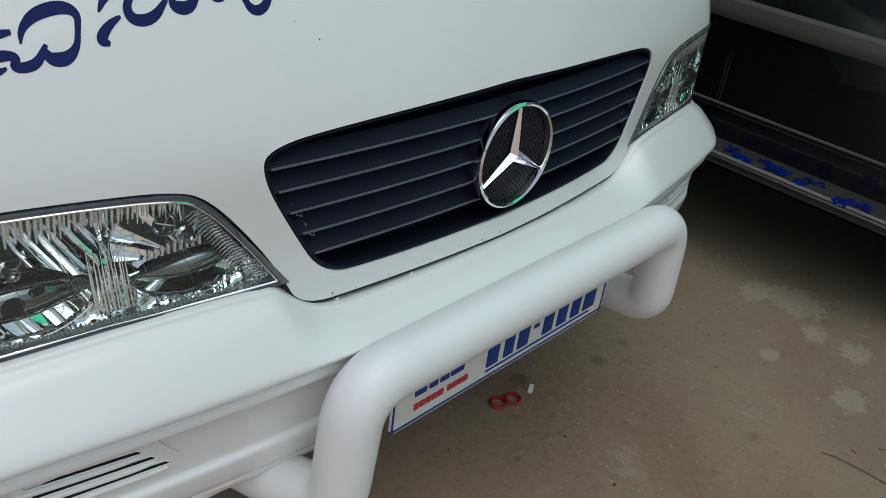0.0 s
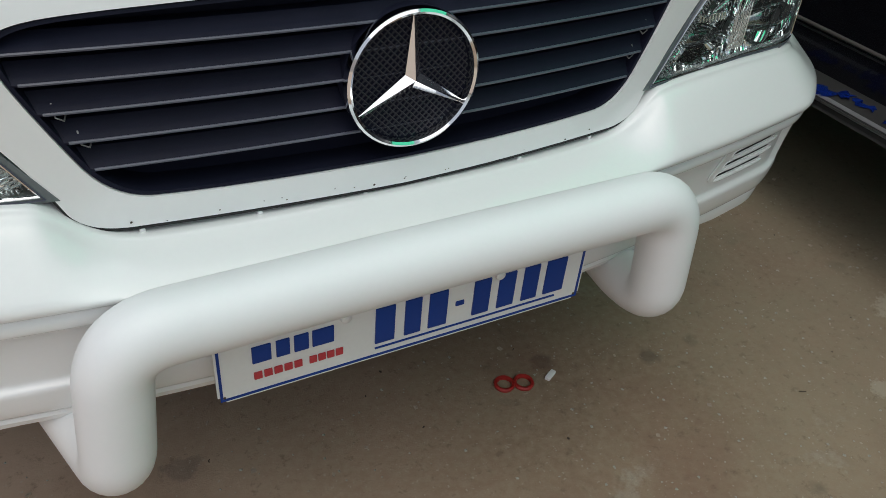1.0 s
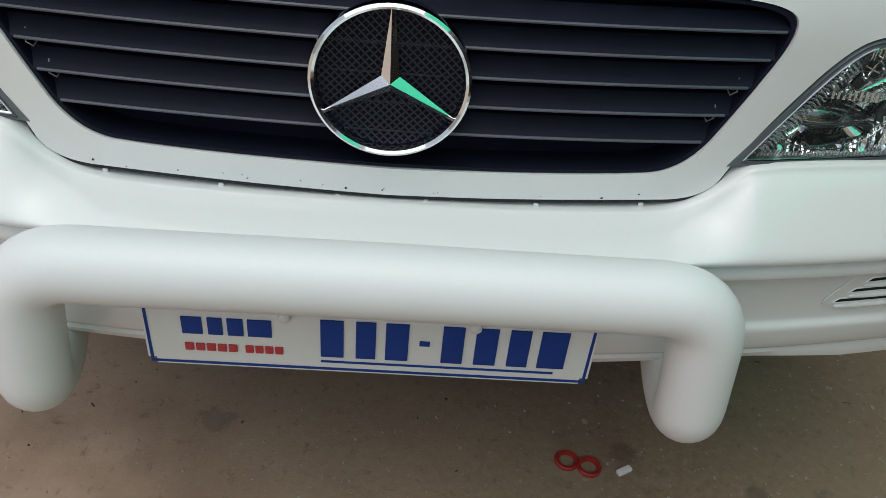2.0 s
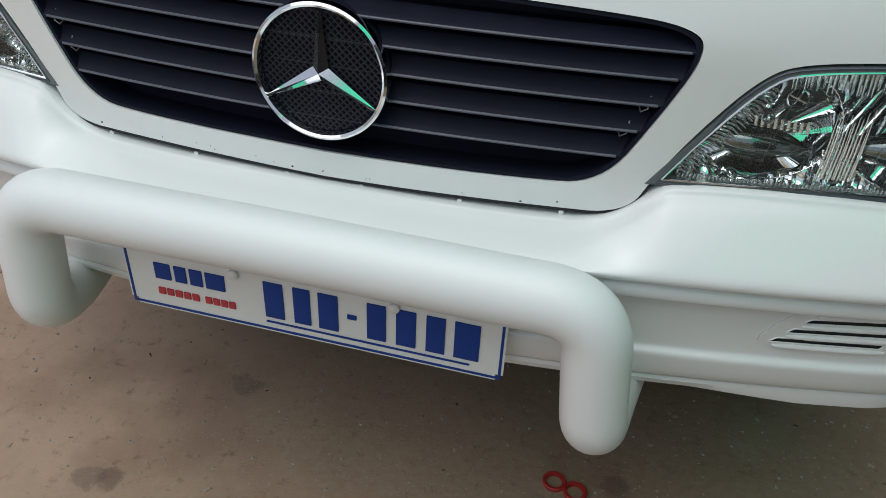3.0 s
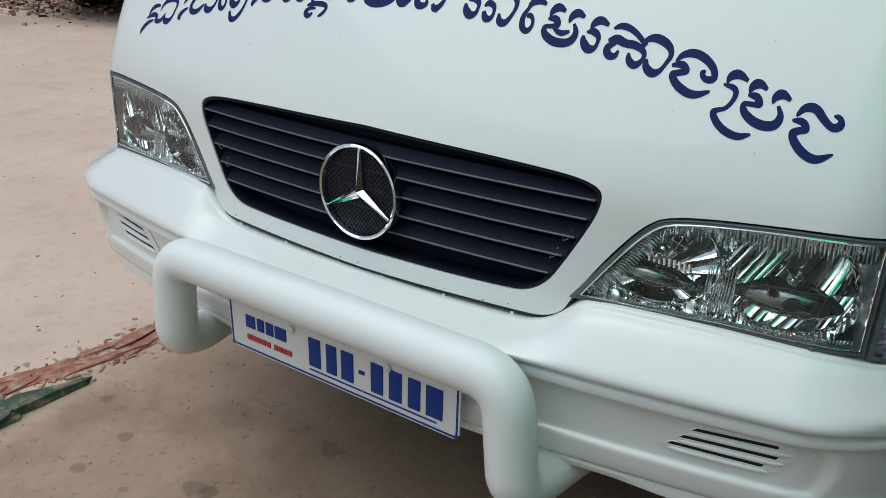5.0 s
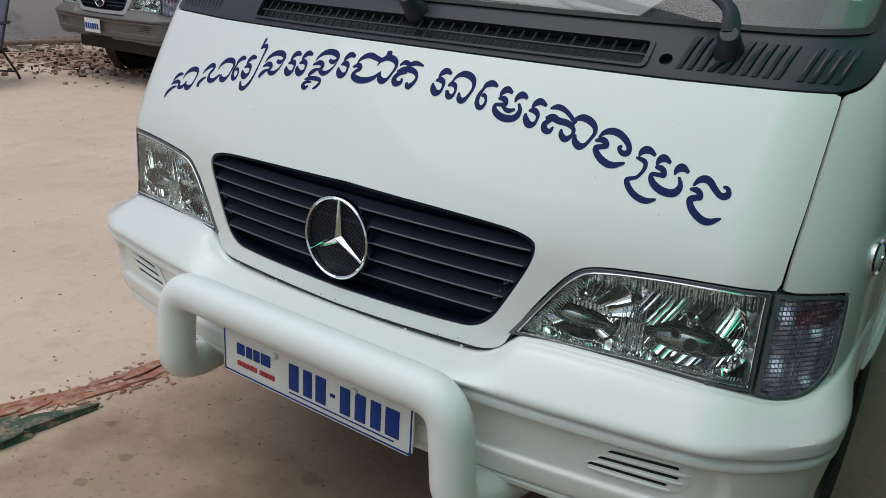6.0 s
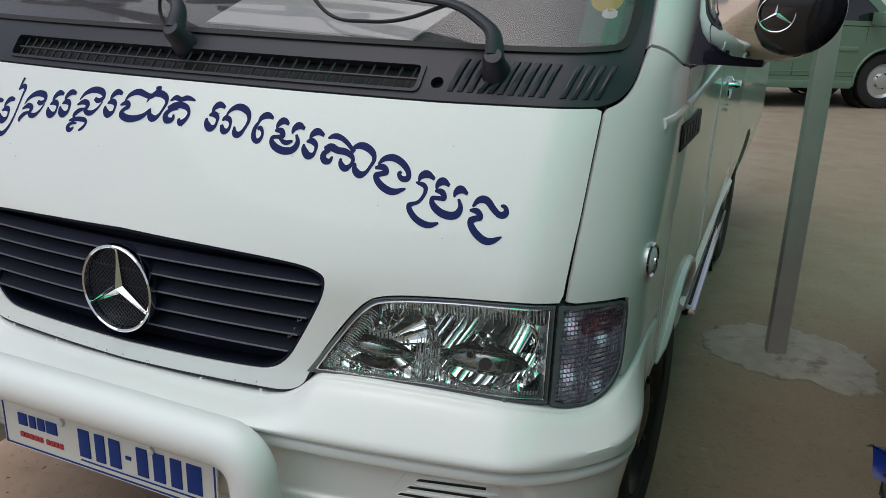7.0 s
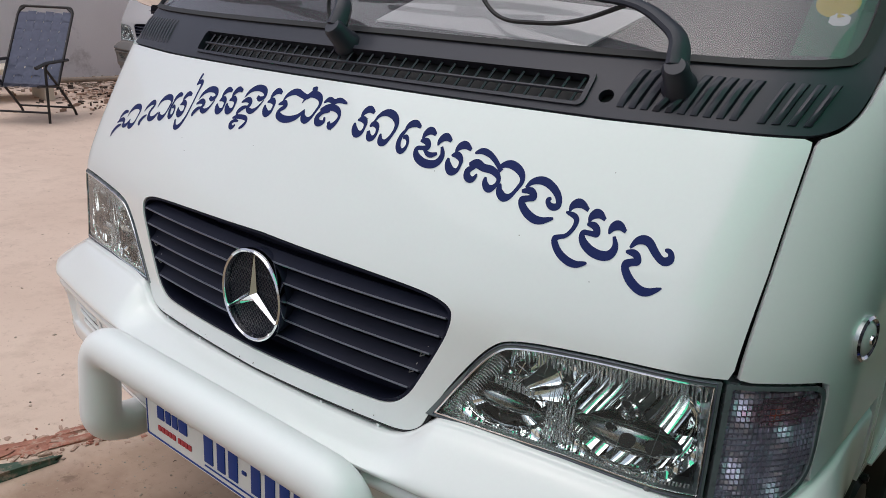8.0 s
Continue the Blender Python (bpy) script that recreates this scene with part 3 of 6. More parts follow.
def headlamp(van, sign):
    """Two mirror bowls behind a clear lens, each with a leaf-shaped smoked shield, rings and prism rows."""
    pl, pi = up_to(flipped(LAMP, sign)), up_to(flipped(LAMP_IN, sign))
    lamp = part("headlamp", panel(pl, [pi], 0.02, lamp_nose, 0.075, 0.001), SEAL, van, "clear headlamp in a grey frame with a faceted mirror")

    def at(x, z, deep):
        s = along(sign * x)
        return Vector(lamp_nose(s, z)) - normal_of(lamp_nose, s, z) * deep

    pm = rounded(pi, 1)
    part("reflector", panel(pm, [], 0.0034, lamp_nose, 0, -0.002, lambda s, z: -bowl_depth(abs(contour(s)[0]), z)), REFLECTOR, lamp, sharp=25)
    part("bead", tube([Vector(lamp_nose(u, v)) + normal_of(lamp_nose, u, v) * 0.0012 for u, v in resampled(pi, 0.03) + [pi[0]]], 0.0015, 6), CHROME, lamp, "thin bright bead")
    po = [(u + (0.0045 if u * sign < 0.6 else -0.003) * -sign, v + (0.005 if v > 0.83 else -0.005)) for u, v in resampled(pi, 0.03)]
    part("outer_bead", tube([Vector(lamp_nose(u, v)) + normal_of(lamp_nose, u, v) * 0.0014 for u, v in po + [po[0]]], 0.0010, 5), LIPPLASTIC, lamp)
    lens = part("lens", panel(pi, [], 0.02, lamp_nose, 0.004, -0.0005, lambda s, z: 0.003 * math.sin(max(0.0, min(1.0, (abs(s) - 0.42) / 0.37)) * math.pi)), GLASSY, lamp, "clear lens")
    lens.visible_shadow = False
    for z in (0.79, 0.825, 0.86):
        xs = np.linspace(0.468 if z < 0.83 else 0.505, 0.772, 14)
        part("lens_line", tube([at(x, z - 0.03 * (x - 0.6), 0.004) for x in xs], 0.0003, 4), SEAL, lamp)
    for x in (0.47, 0.52, 0.565, 0.64, 0.69, 0.735):
        part("lens_line", tube([at(x - 0.010 + 0.02 * t, 0.775 + 0.105 * t, 0.004) for t in np.linspace(0, 1, 6)], 0.0003, 4), SEAL, lamp)
    # prism rows along the edges
    bm = bmesh.new()
    rng = random.Random(3)
    x = 0.520
    while x < 0.780:
        w = rng.uniform(0.0010, 0.0026)
        tube([at(x, 0.901, 0.007), at(x + 0.0006, 0.890, 0.008), at(x + 0.0015, 0.880 - rng.uniform(0, 0.010), 0.009)], [w, w, w * 0.4], 6, bm)
        x += 2.6 * w
    for x in np.arange(0.425, 0.780, 0.0044):
        tube([at(x, 0.7485, 0.007), at(x + 0.001, 0.7545, 0.007)], 0.0014, 5, bm)
    for t in np.linspace(0.04, 0.95, 27):
        x, z = 0.416 + 0.084 * t, 0.752 + 0.126 * t
        tube([at(x, z + 0.004, 0.007), at(x + 0.010, z + 0.001, 0.008), at(x + 0.019, z - 0.007, 0.010)], [0.0016, 0.0017, 0.0006], 6, bm)
    x = 0.578
    while x < 0.618:
        w = rng.uniform(0.0007, 0.0017)
        tube([at(x, 0.762, 0.012), at(x + 0.002, 0.800, 0.013), at(x + 0.003, 0.835 + rng.uniform(0, 0.02), 0.016)], [w, w, w * 0.3], 6, bm)
        x += 2.9 * w
    tagged(part("prism_rows", bm, TEETH, lamp), kind="stuff")
    for k, (cx, cz, rx, rz, deep) in enumerate(BOWLS):
        rim = [(cx + rx * math.cos(a), cz + rz * math.sin(a)) for a in np.linspace(0, 2 * math.pi, 48)]
        part("bowl_rim", tube([at(x, z, 0.011 + 0.30 * (z - 0.745)) for x, z in rim], 0.0008, 6), CHROME, lamp)
        part("facet_mirror", bowl_facets(at, k), REFLECTOR, lamp, sharp=20)
        # leaf-shaped shield in the lower half of the bowl, bulging forwards
        x0, x1 = (cx - 0.92 * rx, cx + 0.70 * rx) if k == 0 else (cx - 0.90 * rx, cx + 0.90 * rx)
        tall = 0.036 if k == 0 else 0.046
        leaf = []
        for i in range(25):
            u = i / 24
            top = tall * math.sin(math.pi * u) ** 0.8
            mid = cz - 0.030 + 0.004 * math.cos(math.pi * u)
            row = []
            for j in range(9):
                v = j / 8 * 2 - 1
                z = mid + (top * (v + 1) / 2 if v > 0 else top * 0.5 + v * top * 0.75) - 0.25 * top
                bulge = 0.024 * math.sin(math.pi * u) * math.sqrt(max(0.0, 1 - v * v))
                row.append(at(x0 + (x1 - x0) * u, z, 0.026 - bulge + 0.30 * (z - 0.745)))
            leaf.append(row)
        part("bulb_shield", grid(leaf), SMOKED, lamp, "smoked leaf-shaped bulb shield", sharp=70)
        n = Vector((0.1 * sign, -1, 0.05)).normalized()
        turn = lambda p: basis(p, n.orthogonal().normalized(), n.cross(n.orthogonal()).normalized(), n)
        part("bulb", lathe([(0, -0.03), (0.010, -0.03), (0.010, -0.006), (0.006, -0.004), (0.006, 0.012), (0.007, 0.013), (0.007, 0.020), (0.003, 0.024), (0, 0.025)], 14, turn(at(cx, cz + 0.012, 0.030))), CHROME, lamp)
        if k == 0:
            m = turn(at(cx + 0.026, cz + 0.036, 0.022))
            ring = part("aiming_ring", lathe([(0.0135, 0.0), (0.0145, 0.003), (0.0125, 0.005), (0.0105, 0.003), (0.0105, -0.004)], 24, m), CHROME, lamp)
            for a in (0.4, 1.97):
                part("spoke", tube([m @ Vector((0.011 * math.cos(a + b), 0.011 * math.sin(a + b), 0.002)) for b in (0, math.pi)], 0.0013, 5), CHROME, ring)
            part("aiming_hole", lathe([(0.0104, -0.003), (0, -0.003)], 20, m), RUBBER, lamp)
            bm = bmesh.new()
            for i in range(9):
                x = cx - 0.012 + i * 0.0072
                tube([at(x, cz + 0.012 - 0.0007 * i, 0.020), at(x + 0.001, cz - 0.001 - 0.0007 * i, 0.019)], [0.0028, 0.0024], 5, bm)
            tagged(part("prism_row", bm, TEETH, lamp), kind="stuff")
        else:
            for dx, dz, r in ((-0.004, 0.026, 0.0070), (-0.022, -0.014, 0.0070)):
                m = turn(at(cx + dx, cz + dz, 0.018))
                part("aiming_ring", lathe([(r, 0.0), (r + 0.001, 0.002), (r - 0.0005, 0.004), (r - 0.002, 0.002), (r - 0.002, -0.003)], 18, m), CHROME, lamp)
                part("aiming_hole", lathe([(r - 0.002, -0.002), (0, -0.002)], 16, m), RUBBER, lamp)
            for dx in (0.004, 0.040):
                part("bulb_port", lathe([(0.0125, 0.0), (0.0125, 0.0015), (0, 0.0015)], 20, turn(at(cx + dx, cz - 0.026, 0.0115)) @ Matrix.Diagonal((1.0, 0.85, 1.0, 1.0))), RUBBER, lamp, "dark bulb opening")


def indicator(van, sign):
    po, pi = fillet(up_to(flipped(INDICATOR, sign)), 0.004), fillet(up_to(flipped(INDICATOR_IN, sign)), 0.004)
    ob = part("indicator_lamp", panel(po, [pi], 0.012, lamp_nose, 0.04, 0.0), SEAL, van, "smoky clear indicator lamp with a prism grid")

    cells = {"prism": bmesh.new(), "red_prism": bmesh.new()}
    w, h = 0.0066, 0.0084
    cand = [(i, j, (i + 0.5) * w, 0.715 + (j + 0.5) * h) for i in range(108, 154) for j in range(23)]
    ok = inside([(sign * s, z) for _, _, s, z in cand], pi)
    for (i, j, s, z), good in zip(cand, ok):
        if not good:
            continue
        red = ((s - 0.90) / 0.055) ** 2 + ((z - 0.862) / 0.020) ** 2 < 1
        bm = cells["red_prism" if red else "prism"]
        at = lambda a, b, o: bm.verts.new(Vector(lamp_nose(sign * (s + a * w), z + b * h)) + normal_of(lamp_nose, sign * s, z) * o)
        ca, cb = 0.0011 * math.sin(i * 0.7), 0.0011 * math.sin(j * 0.6 + 0.25 * i)
        top = [at(a * 0.34, b * 0.33, -0.0058 + a * ca + b * cb) for a, b in ((-1, -1), (1, -1), (1, 1), (-1, 1))]
        rim = [at(a * 0.49, b * 0.485, -0.0095) for a, b in ((-1, -1), (1, -1), (1, 1), (-1, 1))]
        bm.faces.new(top)
        for k in range(4):
            bm.faces.new([rim[k], rim[(k + 1) % 4], top[(k + 1) % 4], top[k]])
    tagged(part("prism_grid", cells["prism"], PRISM, ob, smooth=False), "grid of smoky violet prisms", kind="stuff")
    tagged(part("red_prism_grid", cells["red_prism"], REDPRISM, ob, smooth=False), "reddish prisms in front of the bulb", kind="stuff")
    lens = part("lens", panel(pi, [], 0.012, lamp_nose, 0.002, -0.002), PRISMGLASS, ob, "smoky clear lens")
    lens.visible_shadow = False
    part("reflector", panel(pi, [], 0.012, lamp_nose, 0, -0.026, lambda s, z: 0.006 * abs(((s * 40) % 1) - 0.5)), REFLECTOR, ob, sharp=20)
    c = sign * 0.850
    p, n = Vector(lamp_nose(along(c), 0.858)), normal_of(lamp_nose, along(c), 0.858)
    m = basis(p - n * 0.018, n.orthogonal().normalized(), n.cross(n.orthogonal()).normalized(), n)
    part("bulb", lathe([(0, -0.012), (0.016, -0.01), (0.02, 0.0), (0.016, 0.008), (0, 0.011)], 16, m), AMBER, ob, "amber bulb")


BUMPER = [(0.092, 0.742), (0.070, 0.7405), (0.0615, 0.7390), (0.0590, 0.7372), (0.0575, 0.7345), (0.0545, 0.7315), (0.046, 0.7275), (0.036, 0.7190), (0.016, 0.696), (0.000, 0.676), (-0.009, 0.664), (-0.012, 0.656), (-0.010, 0.649), (-0.005, 0.6455),
          (0.004, 0.643), (0.009, 0.640), (0.005, 0.636), (0.000, 0.630), (0.000, 0.621), (0.003, 0.6165), (0.011, 0.614), (0.017, 0.6115), (0.0195, 0.607), (0.0212, 0.598), (0.0225, 0.586), (0.0236, 0.574), (0.0245, 0.562), (0.0252, 0.550),
          (0.0258, 0.540), (0.0260, 0.532), (0.0255, 0.5275), (0.0220, 0.5245), (0.0185, 0.5225), (0.0170, 0.519), (0.0175, 0.512), (0.020, 0.495), (0.024, 0.480), (0.030, 0.474), (0.052, 0.470), (0.090, 0.468)]
BUMPER_TOP = [(0.0, 0.6775), (0.30, 0.6785), (0.345, 0.686), (0.375, 0.702), (0.397, 0.722), (0.42, 0.738), (0.55, 0.743), (0.70, 0.7375), (0.79, 0.730), (0.84, 0.7205), (0.88, 0.7155), (0.93, 0.7175), (0.97, 0.733), (1.03, 0.760), (1.09, 0.781), (1.19, 0.785), (1.3, 0.785)]
BUMPER_END = [(0.40, 0.90), (0.47, 0.945), (0.55, 1.015), (0.62, 1.085), (0.70, 1.150), (0.78, 1.20), (0.80, 1.20)]


def swept(profile, s0, s1, count, fill=False):
    """A moulding round the nose: (set-back, height) points carried along the plan."""
    rows_out = []
    for i in range(count + 1):
        s_all = s0 + (s1 - s0) * i / count
        row = []
        for y, z in profile:
            s, k = s_all, 1.0
            if fill:
                # the middle of the top edge lies lower, under the hood's lip; the ends follow the wheel arch
                top = spline(abs(s), BUMPER_TOP)
                z = z if z < 0.655 else 0.655 + (z - 0.655) * (top - 0.655) / (0.742 - 0.655)
                if abs(s) > 0.8:
                    s = math.copysign(0.8 + (abs(s) - 0.8) * (spline(min(z, 0.79), BUMPER_END) - 0.8) / 0.39, s)
                # the moulding flattens towards the corners
                if y < -0.003:
                    f = max(0.0, min(1.0, (abs(s) - 0.74) / 0.12))
                    y += (-0.003 - y) * f * f * (3 - 2 * f)
                # the recess ends in a half round
                if 0.517 < z < 0.628:
                    lim = 0.738 + 0.045 * math.sqrt(max(0.0, 1 - ((z - 0.570) / 0.056) ** 2))
                    f = max(0.0, min(1.0, (abs(s) - lim) / 0.016))
                    f = f * f * (3 - 2 * f)
                    y = y * (1 - f) + (0.006 + 0.012 * max(0.0, min(1.0, (0.62 - z) / 0.09))) * f if y > 0.006 else y
            x, d = contour(s)
            (xa, da), (xb, db) = contour(s - 1e-3), contour(s + 1e-3)
            t = Vector((xb - xa, db - da)).normalized()
            n = Vector((t.y, -t.x))
            o = 0.05 - y
            if fill:
                c = max(0.0, min(1.0, (abs(s) - 0.90) / 0.22))
                c = c * c * (3 - 2 * c)
                o = o * (1 - 0.92 * c) if o > 0 else o
                o += (0.016 if z > 0.60 else 0.010) * math.exp(-((s + 0.91) / 0.12) ** 2) * max(0.0, min(1.0, (0.715 - z) / 0.04))
                k = 1 + (tuck(z) - 1) * c
            row.append(((x + n.x * o) * k, 0.05 + d + n.y * o, z))
        rows_out.append(row)
    return grid(rows_out)


# brush strokes of the letters: (across, up, breadth) along each stroke, in letter heights, and the letter's advance
FLAG = [(0.16, 0.58, 0.02), (0.18, 0.78, 0.15), (0.33, 0.95, 0.21), (0.53, 0.86, 0.06)]
FOOT = [(0.08, 0.48, 0.02), (0.24, 0.58, 0.19), (0.38, 0.48, 0.13), (0.39, 0.30, 0.05), (0.36, 0.12, 0.10), (0.20, 0.03, 0.24), (0.06, 0.20, 0.20), (0.03, 0.38, 0.03)]
BOWL = [(0.14, 0.52, 0.03), (0.36, 0.60, 0.19), (0.48, 0.42, 0.13), (0.30, 0.35, 0.08), (0.08, 0.28, 0.09), (0.16, 0.04, 0.20), (0.50, -0.08, 0.21), (0.88, 0.04, 0.18), (1.00, 0.36, 0.15), (0.86, 0.60, 0.05)]
ARCH = [(0.00, 0.60, 0.02), (0.06, 0.84, 0.09), (0.24, 1.00, 0.20), (0.50, 0.93, 0.20), (0.60, 0.70, 0.10), (0.53, 0.42, 0.06), (0.46, 0.16, 0.08), (0.32, 0.02, 0.22), (0.18, 0.14, 0.20), (0.17, 0.36, 0.03)]


def moved(stroke, dx):
    return [(x + dx, y, w) for x, y, w in stroke]


STROKES = {
    "រ": ([FLAG, FOOT], 0.60),
    "ា": ([ARCH], 0.68),
    "ស": ([[(0.20, 0.62, 0.02), (0.24, 0.80, 0.13), (0.38, 0.94, 0.17), (0.54, 0.86, 0.05)],
           [(0.14, 0.52, 0.03), (0.34, 0.60, 0.18), (0.50, 0.44, 0.10), (0.42, 0.26, 0.13), (0.60, 0.14, 0.16), (0.74, 0.42, 0.04)],
           [(0.38, 0.32, 0.03), (0.18, 0.30, 0.15), (0.02, 0.08, 0.15), (0.00, -0.10, 0.03)]], 0.74),
    "ល": ([[(0.14, 0.58, 0.02), (0.26, 0.82, 0.14), (0.46, 0.94, 0.20), (0.58, 0.76, 0.10), (0.40, 0.50, 0.12), (0.42, 0.18, 0.18), (0.62, 0.08, 0.18), (0.82, 0.34, 0.05)],
           [(0.32, 0.36, 0.03), (0.18, 0.30, 0.13), (0.04, 0.10, 0.19), (0.12, -0.04, 0.04)]], 0.80),
    "េ": ([[(0.14, 0.62, 0.04), (0.18, 0.84, 0.15), (0.34, 0.98, 0.20), (0.50, 0.90, 0.05)],
           [(0.17, 0.72, 0.05), (0.07, 0.40, 0.12), (0.10, 0.08, 0.16), (0.23, -0.02, 0.14), (0.32, 0.14, 0.07), (0.32, 0.36, 0.06), (0.22, 0.50, 0.12), (0.16, 0.40, 0.04)]], 0.48),
    "tall": ([[(-0.86, -0.14, 0.06), (-0.74, -0.50, 0.17), (-0.40, -0.50, 0.16), (-0.10, -0.10, 0.08), (0.05, 0.40, 0.06), (0.18, 1.00, 0.06), (0.28, 1.30, 0.13), (0.12, 1.42, 0.16), (-0.14, 1.28, 0.05)],
              [(-0.10, 1.30, 0.05), (-0.02, 1.56, 0.09), (0.06, 1.74, 0.10)]], 0.26),
    "ន": ([[(0.10, 0.60, 0.02), (0.20, 0.86, 0.12), (0.44, 1.02, 0.20), (0.74, 0.93, 0.20), (0.82, 0.68, 0.09), (0.66, 0.54, 0.16), (0.54, 0.66, 0.09)],
           [(0.06, 0.42, 0.03), (0.26, 0.56, 0.19), (0.43, 0.40, 0.12), (0.30, 0.20, 0.11), (0.50, 0.05, 0.18), (0.68, 0.22, 0.06), (0.80, 0.54, 0.03)],
           [(0.32, 0.26, 0.03), (0.16, 0.20, 0.15), (0.03, 0.02, 0.15), (0.08, -0.08, 0.03)]], 0.88),
    "អ": ([FLAG, FOOT, moved(FLAG, 0.47), moved(FOOT, 0.47)], 1.04),
    "sub": ([[(-0.80, -0.20, 0.03), (-0.66, -0.13, 0.13), (-0.34, -0.15, 0.14), (-0.24, -0.28, 0.07), (-0.34, -0.50, 0.11), (-0.44, -0.58, 0.03)],
             [(-0.54, -0.31, 0.03), (-0.70, -0.28, 0.09), (-0.82, -0.44, 0.15), (-0.70, -0.60, 0.14), (-0.60, -0.46, 0.04)]], 0.0),
    "ជ": ([[(0.12, 0.58, 0.02), (0.20, 0.84, 0.13), (0.44, 1.00, 0.20), (0.68, 0.88, 0.16), (0.86, 0.82, 0.14), (0.98, 1.02, 0.15), (1.05, 1.18, 0.16), (0.92, 1.16, 0.04)],
           [(0.02, 0.44, 0.03), (0.20, 0.56, 0.18), (0.31, 0.40, 0.12), (0.13, 0.27, 0.10), (0.10, 0.06, 0.20), (0.40, -0.08, 0.22), (0.76, 0.06, 0.16), (0.94, 0.40, 0.03)]], 0.98),
    "ត": ([[(0.10, 0.76, 0.03), (0.24, 0.93, 0.16), (0.42, 0.84, 0.12), (0.58, 0.97, 0.16), (0.86, 0.90, 0.03)],
           [(0.08, 0.50, 0.04), (0.30, 0.67, 0.18), (0.64, 0.66, 0.17), (0.80, 0.44, 0.07), (0.71, 0.14, 0.13), (0.58, 0.00, 0.20), (0.50, 0.18, 0.06)],
           [(0.42, 0.52, 0.03), (0.18, 0.46, 0.11), (0.05, 0.22, 0.19), (0.16, 0.02, 0.20), (0.36, 0.12, 0.11), (0.31, 0.30, 0.04)]], 0.96),
    "arch": ([[(0.02, 0.40, 0.03), (0.10, 0.54, 0.15), (0.26, 0.50, 0.14), (0.32, 0.30, 0.05), (0.27, 0.08, 0.11), (0.12, 0.04, 0.21), (0.03, 0.26, 0.08)],
              [(0.10, 0.58, 0.03), (0.20, 0.86, 0.09), (0.44, 1.02, 0.20), (0.74, 0.93, 0.20), (0.86, 0.66, 0.09), (0.78, 0.30, 0.06), (0.66, 0.04, 0.16), (0.50, 0.05, 0.21), (0.45, 0.30, 0.03)]], 1.02),
    "ម": ([moved(FLAG, 0.02), BOWL, moved(FLAG, 0.56), [(0.34, 0.32, 0.04), (0.58, 0.20, 0.14), (0.80, 0.36, 0.04)]], 1.20),
    "ក": ([[(0.12, 0.82, 0.03), (0.30, 1.00, 0.16), (0.58, 0.95, 0.12), (0.88, 0.68, 0.10)],
           [(0.08, 0.46, 0.05), (0.26, 0.60, 0.23), (0.44, 0.53, 0.17), (0.66, 0.61, 0.18), (0.90, 0.50, 0.12), (0.88, 0.24, 0.06), (0.74, 0.04, 0.19), (0.60, 0.14, 0.18), (0.57, 0.34, 0.03)],
           [(0.26, 0.46, 0.03), (0.09, 0.30, 0.16), (0.13, 0.08, 0.22), (0.30, 0.08, 0.12), (0.35, 0.30, 0.03)]], 0.92),
    "ង": ([[(0.14, 0.58, 0.03), (0.26, 0.86, 0.13), (0.56, 1.02, 0.20), (0.92, 0.86, 0.18), (1.04, 0.56, 0.13), (0.86, 0.42, 0.14), (0.72, 0.54, 0.11), (0.80, 0.66, 0.04)],
           [(0.08, 0.44, 0.04), (0.30, 0.60, 0.18), (0.45, 0.46, 0.13), (0.26, 0.33, 0.11), (0.11, 0.20, 0.16), (0.34, -0.04, 0.21), (0.68, -0.10, 0.18), (1.00, 0.20, 0.03)]], 1.14),
    "hook": ([moved(FLAG, 0.08), [(0.18, 0.52, 0.03), (0.44, 0.56, 0.15), (0.46, 0.30, 0.07), (0.35, -0.05, 0.06), (0.20, -0.16, 0.07), (0.11, -0.30, 0.16), (0.34, -0.58, 0.18), (0.68, -0.62, 0.16), (0.92, -0.38, 0.03)]], 0.66),
    "ប": ([FLAG, BOWL, moved(FLAG, 0.56)], 1.18),
    "curl": ([[(0.10, 0.56, 0.03), (0.22, 0.86, 0.14), (0.46, 0.98, 0.21), (0.68, 0.78, 0.18), (0.90, 0.67, 0.15), (1.07, 0.84, 0.15), (1.00, 1.02, 0.12), (0.86, 0.98, 0.03)],
              [(0.04, 0.42, 0.03), (0.28, 0.52, 0.18), (0.41, 0.36, 0.13), (0.22, 0.25, 0.12), (0.09, 0.08, 0.18), (0.34, -0.20, 0.22), (0.72, -0.28, 0.18), (1.06, 0.10, 0.02)]], 1.14),
}
# each letter's left edge on the hood and its breadth, in millimetres
LETTERS = [("ស", -686, 82), ("ា", -624, 66), ("ល", -562, 80), ("ា", -492, 64), ("េ", -440, 37), ("រ", -405, 44), ("tall", -356, 13), ("ន", -343, 74), ("អ", -266, 74), ("ន", -191, 76),
           ("sub", -128, 0), ("រ", -115, 42), ("ជ", -78, 80), ("ា", -16, 54), ("ត", 30, 70),
           ("រ", 125, 39), ("arch", 159, 66), ("េ", 223, 36), ("ម", 261, 70), ("រ", 328, 40), ("ក", 363, 64), ("ា", 417, 52), ("ង", 461, 74), ("hook", 528, 46), ("ប", 567, 67), ("curl", 635, 66)]


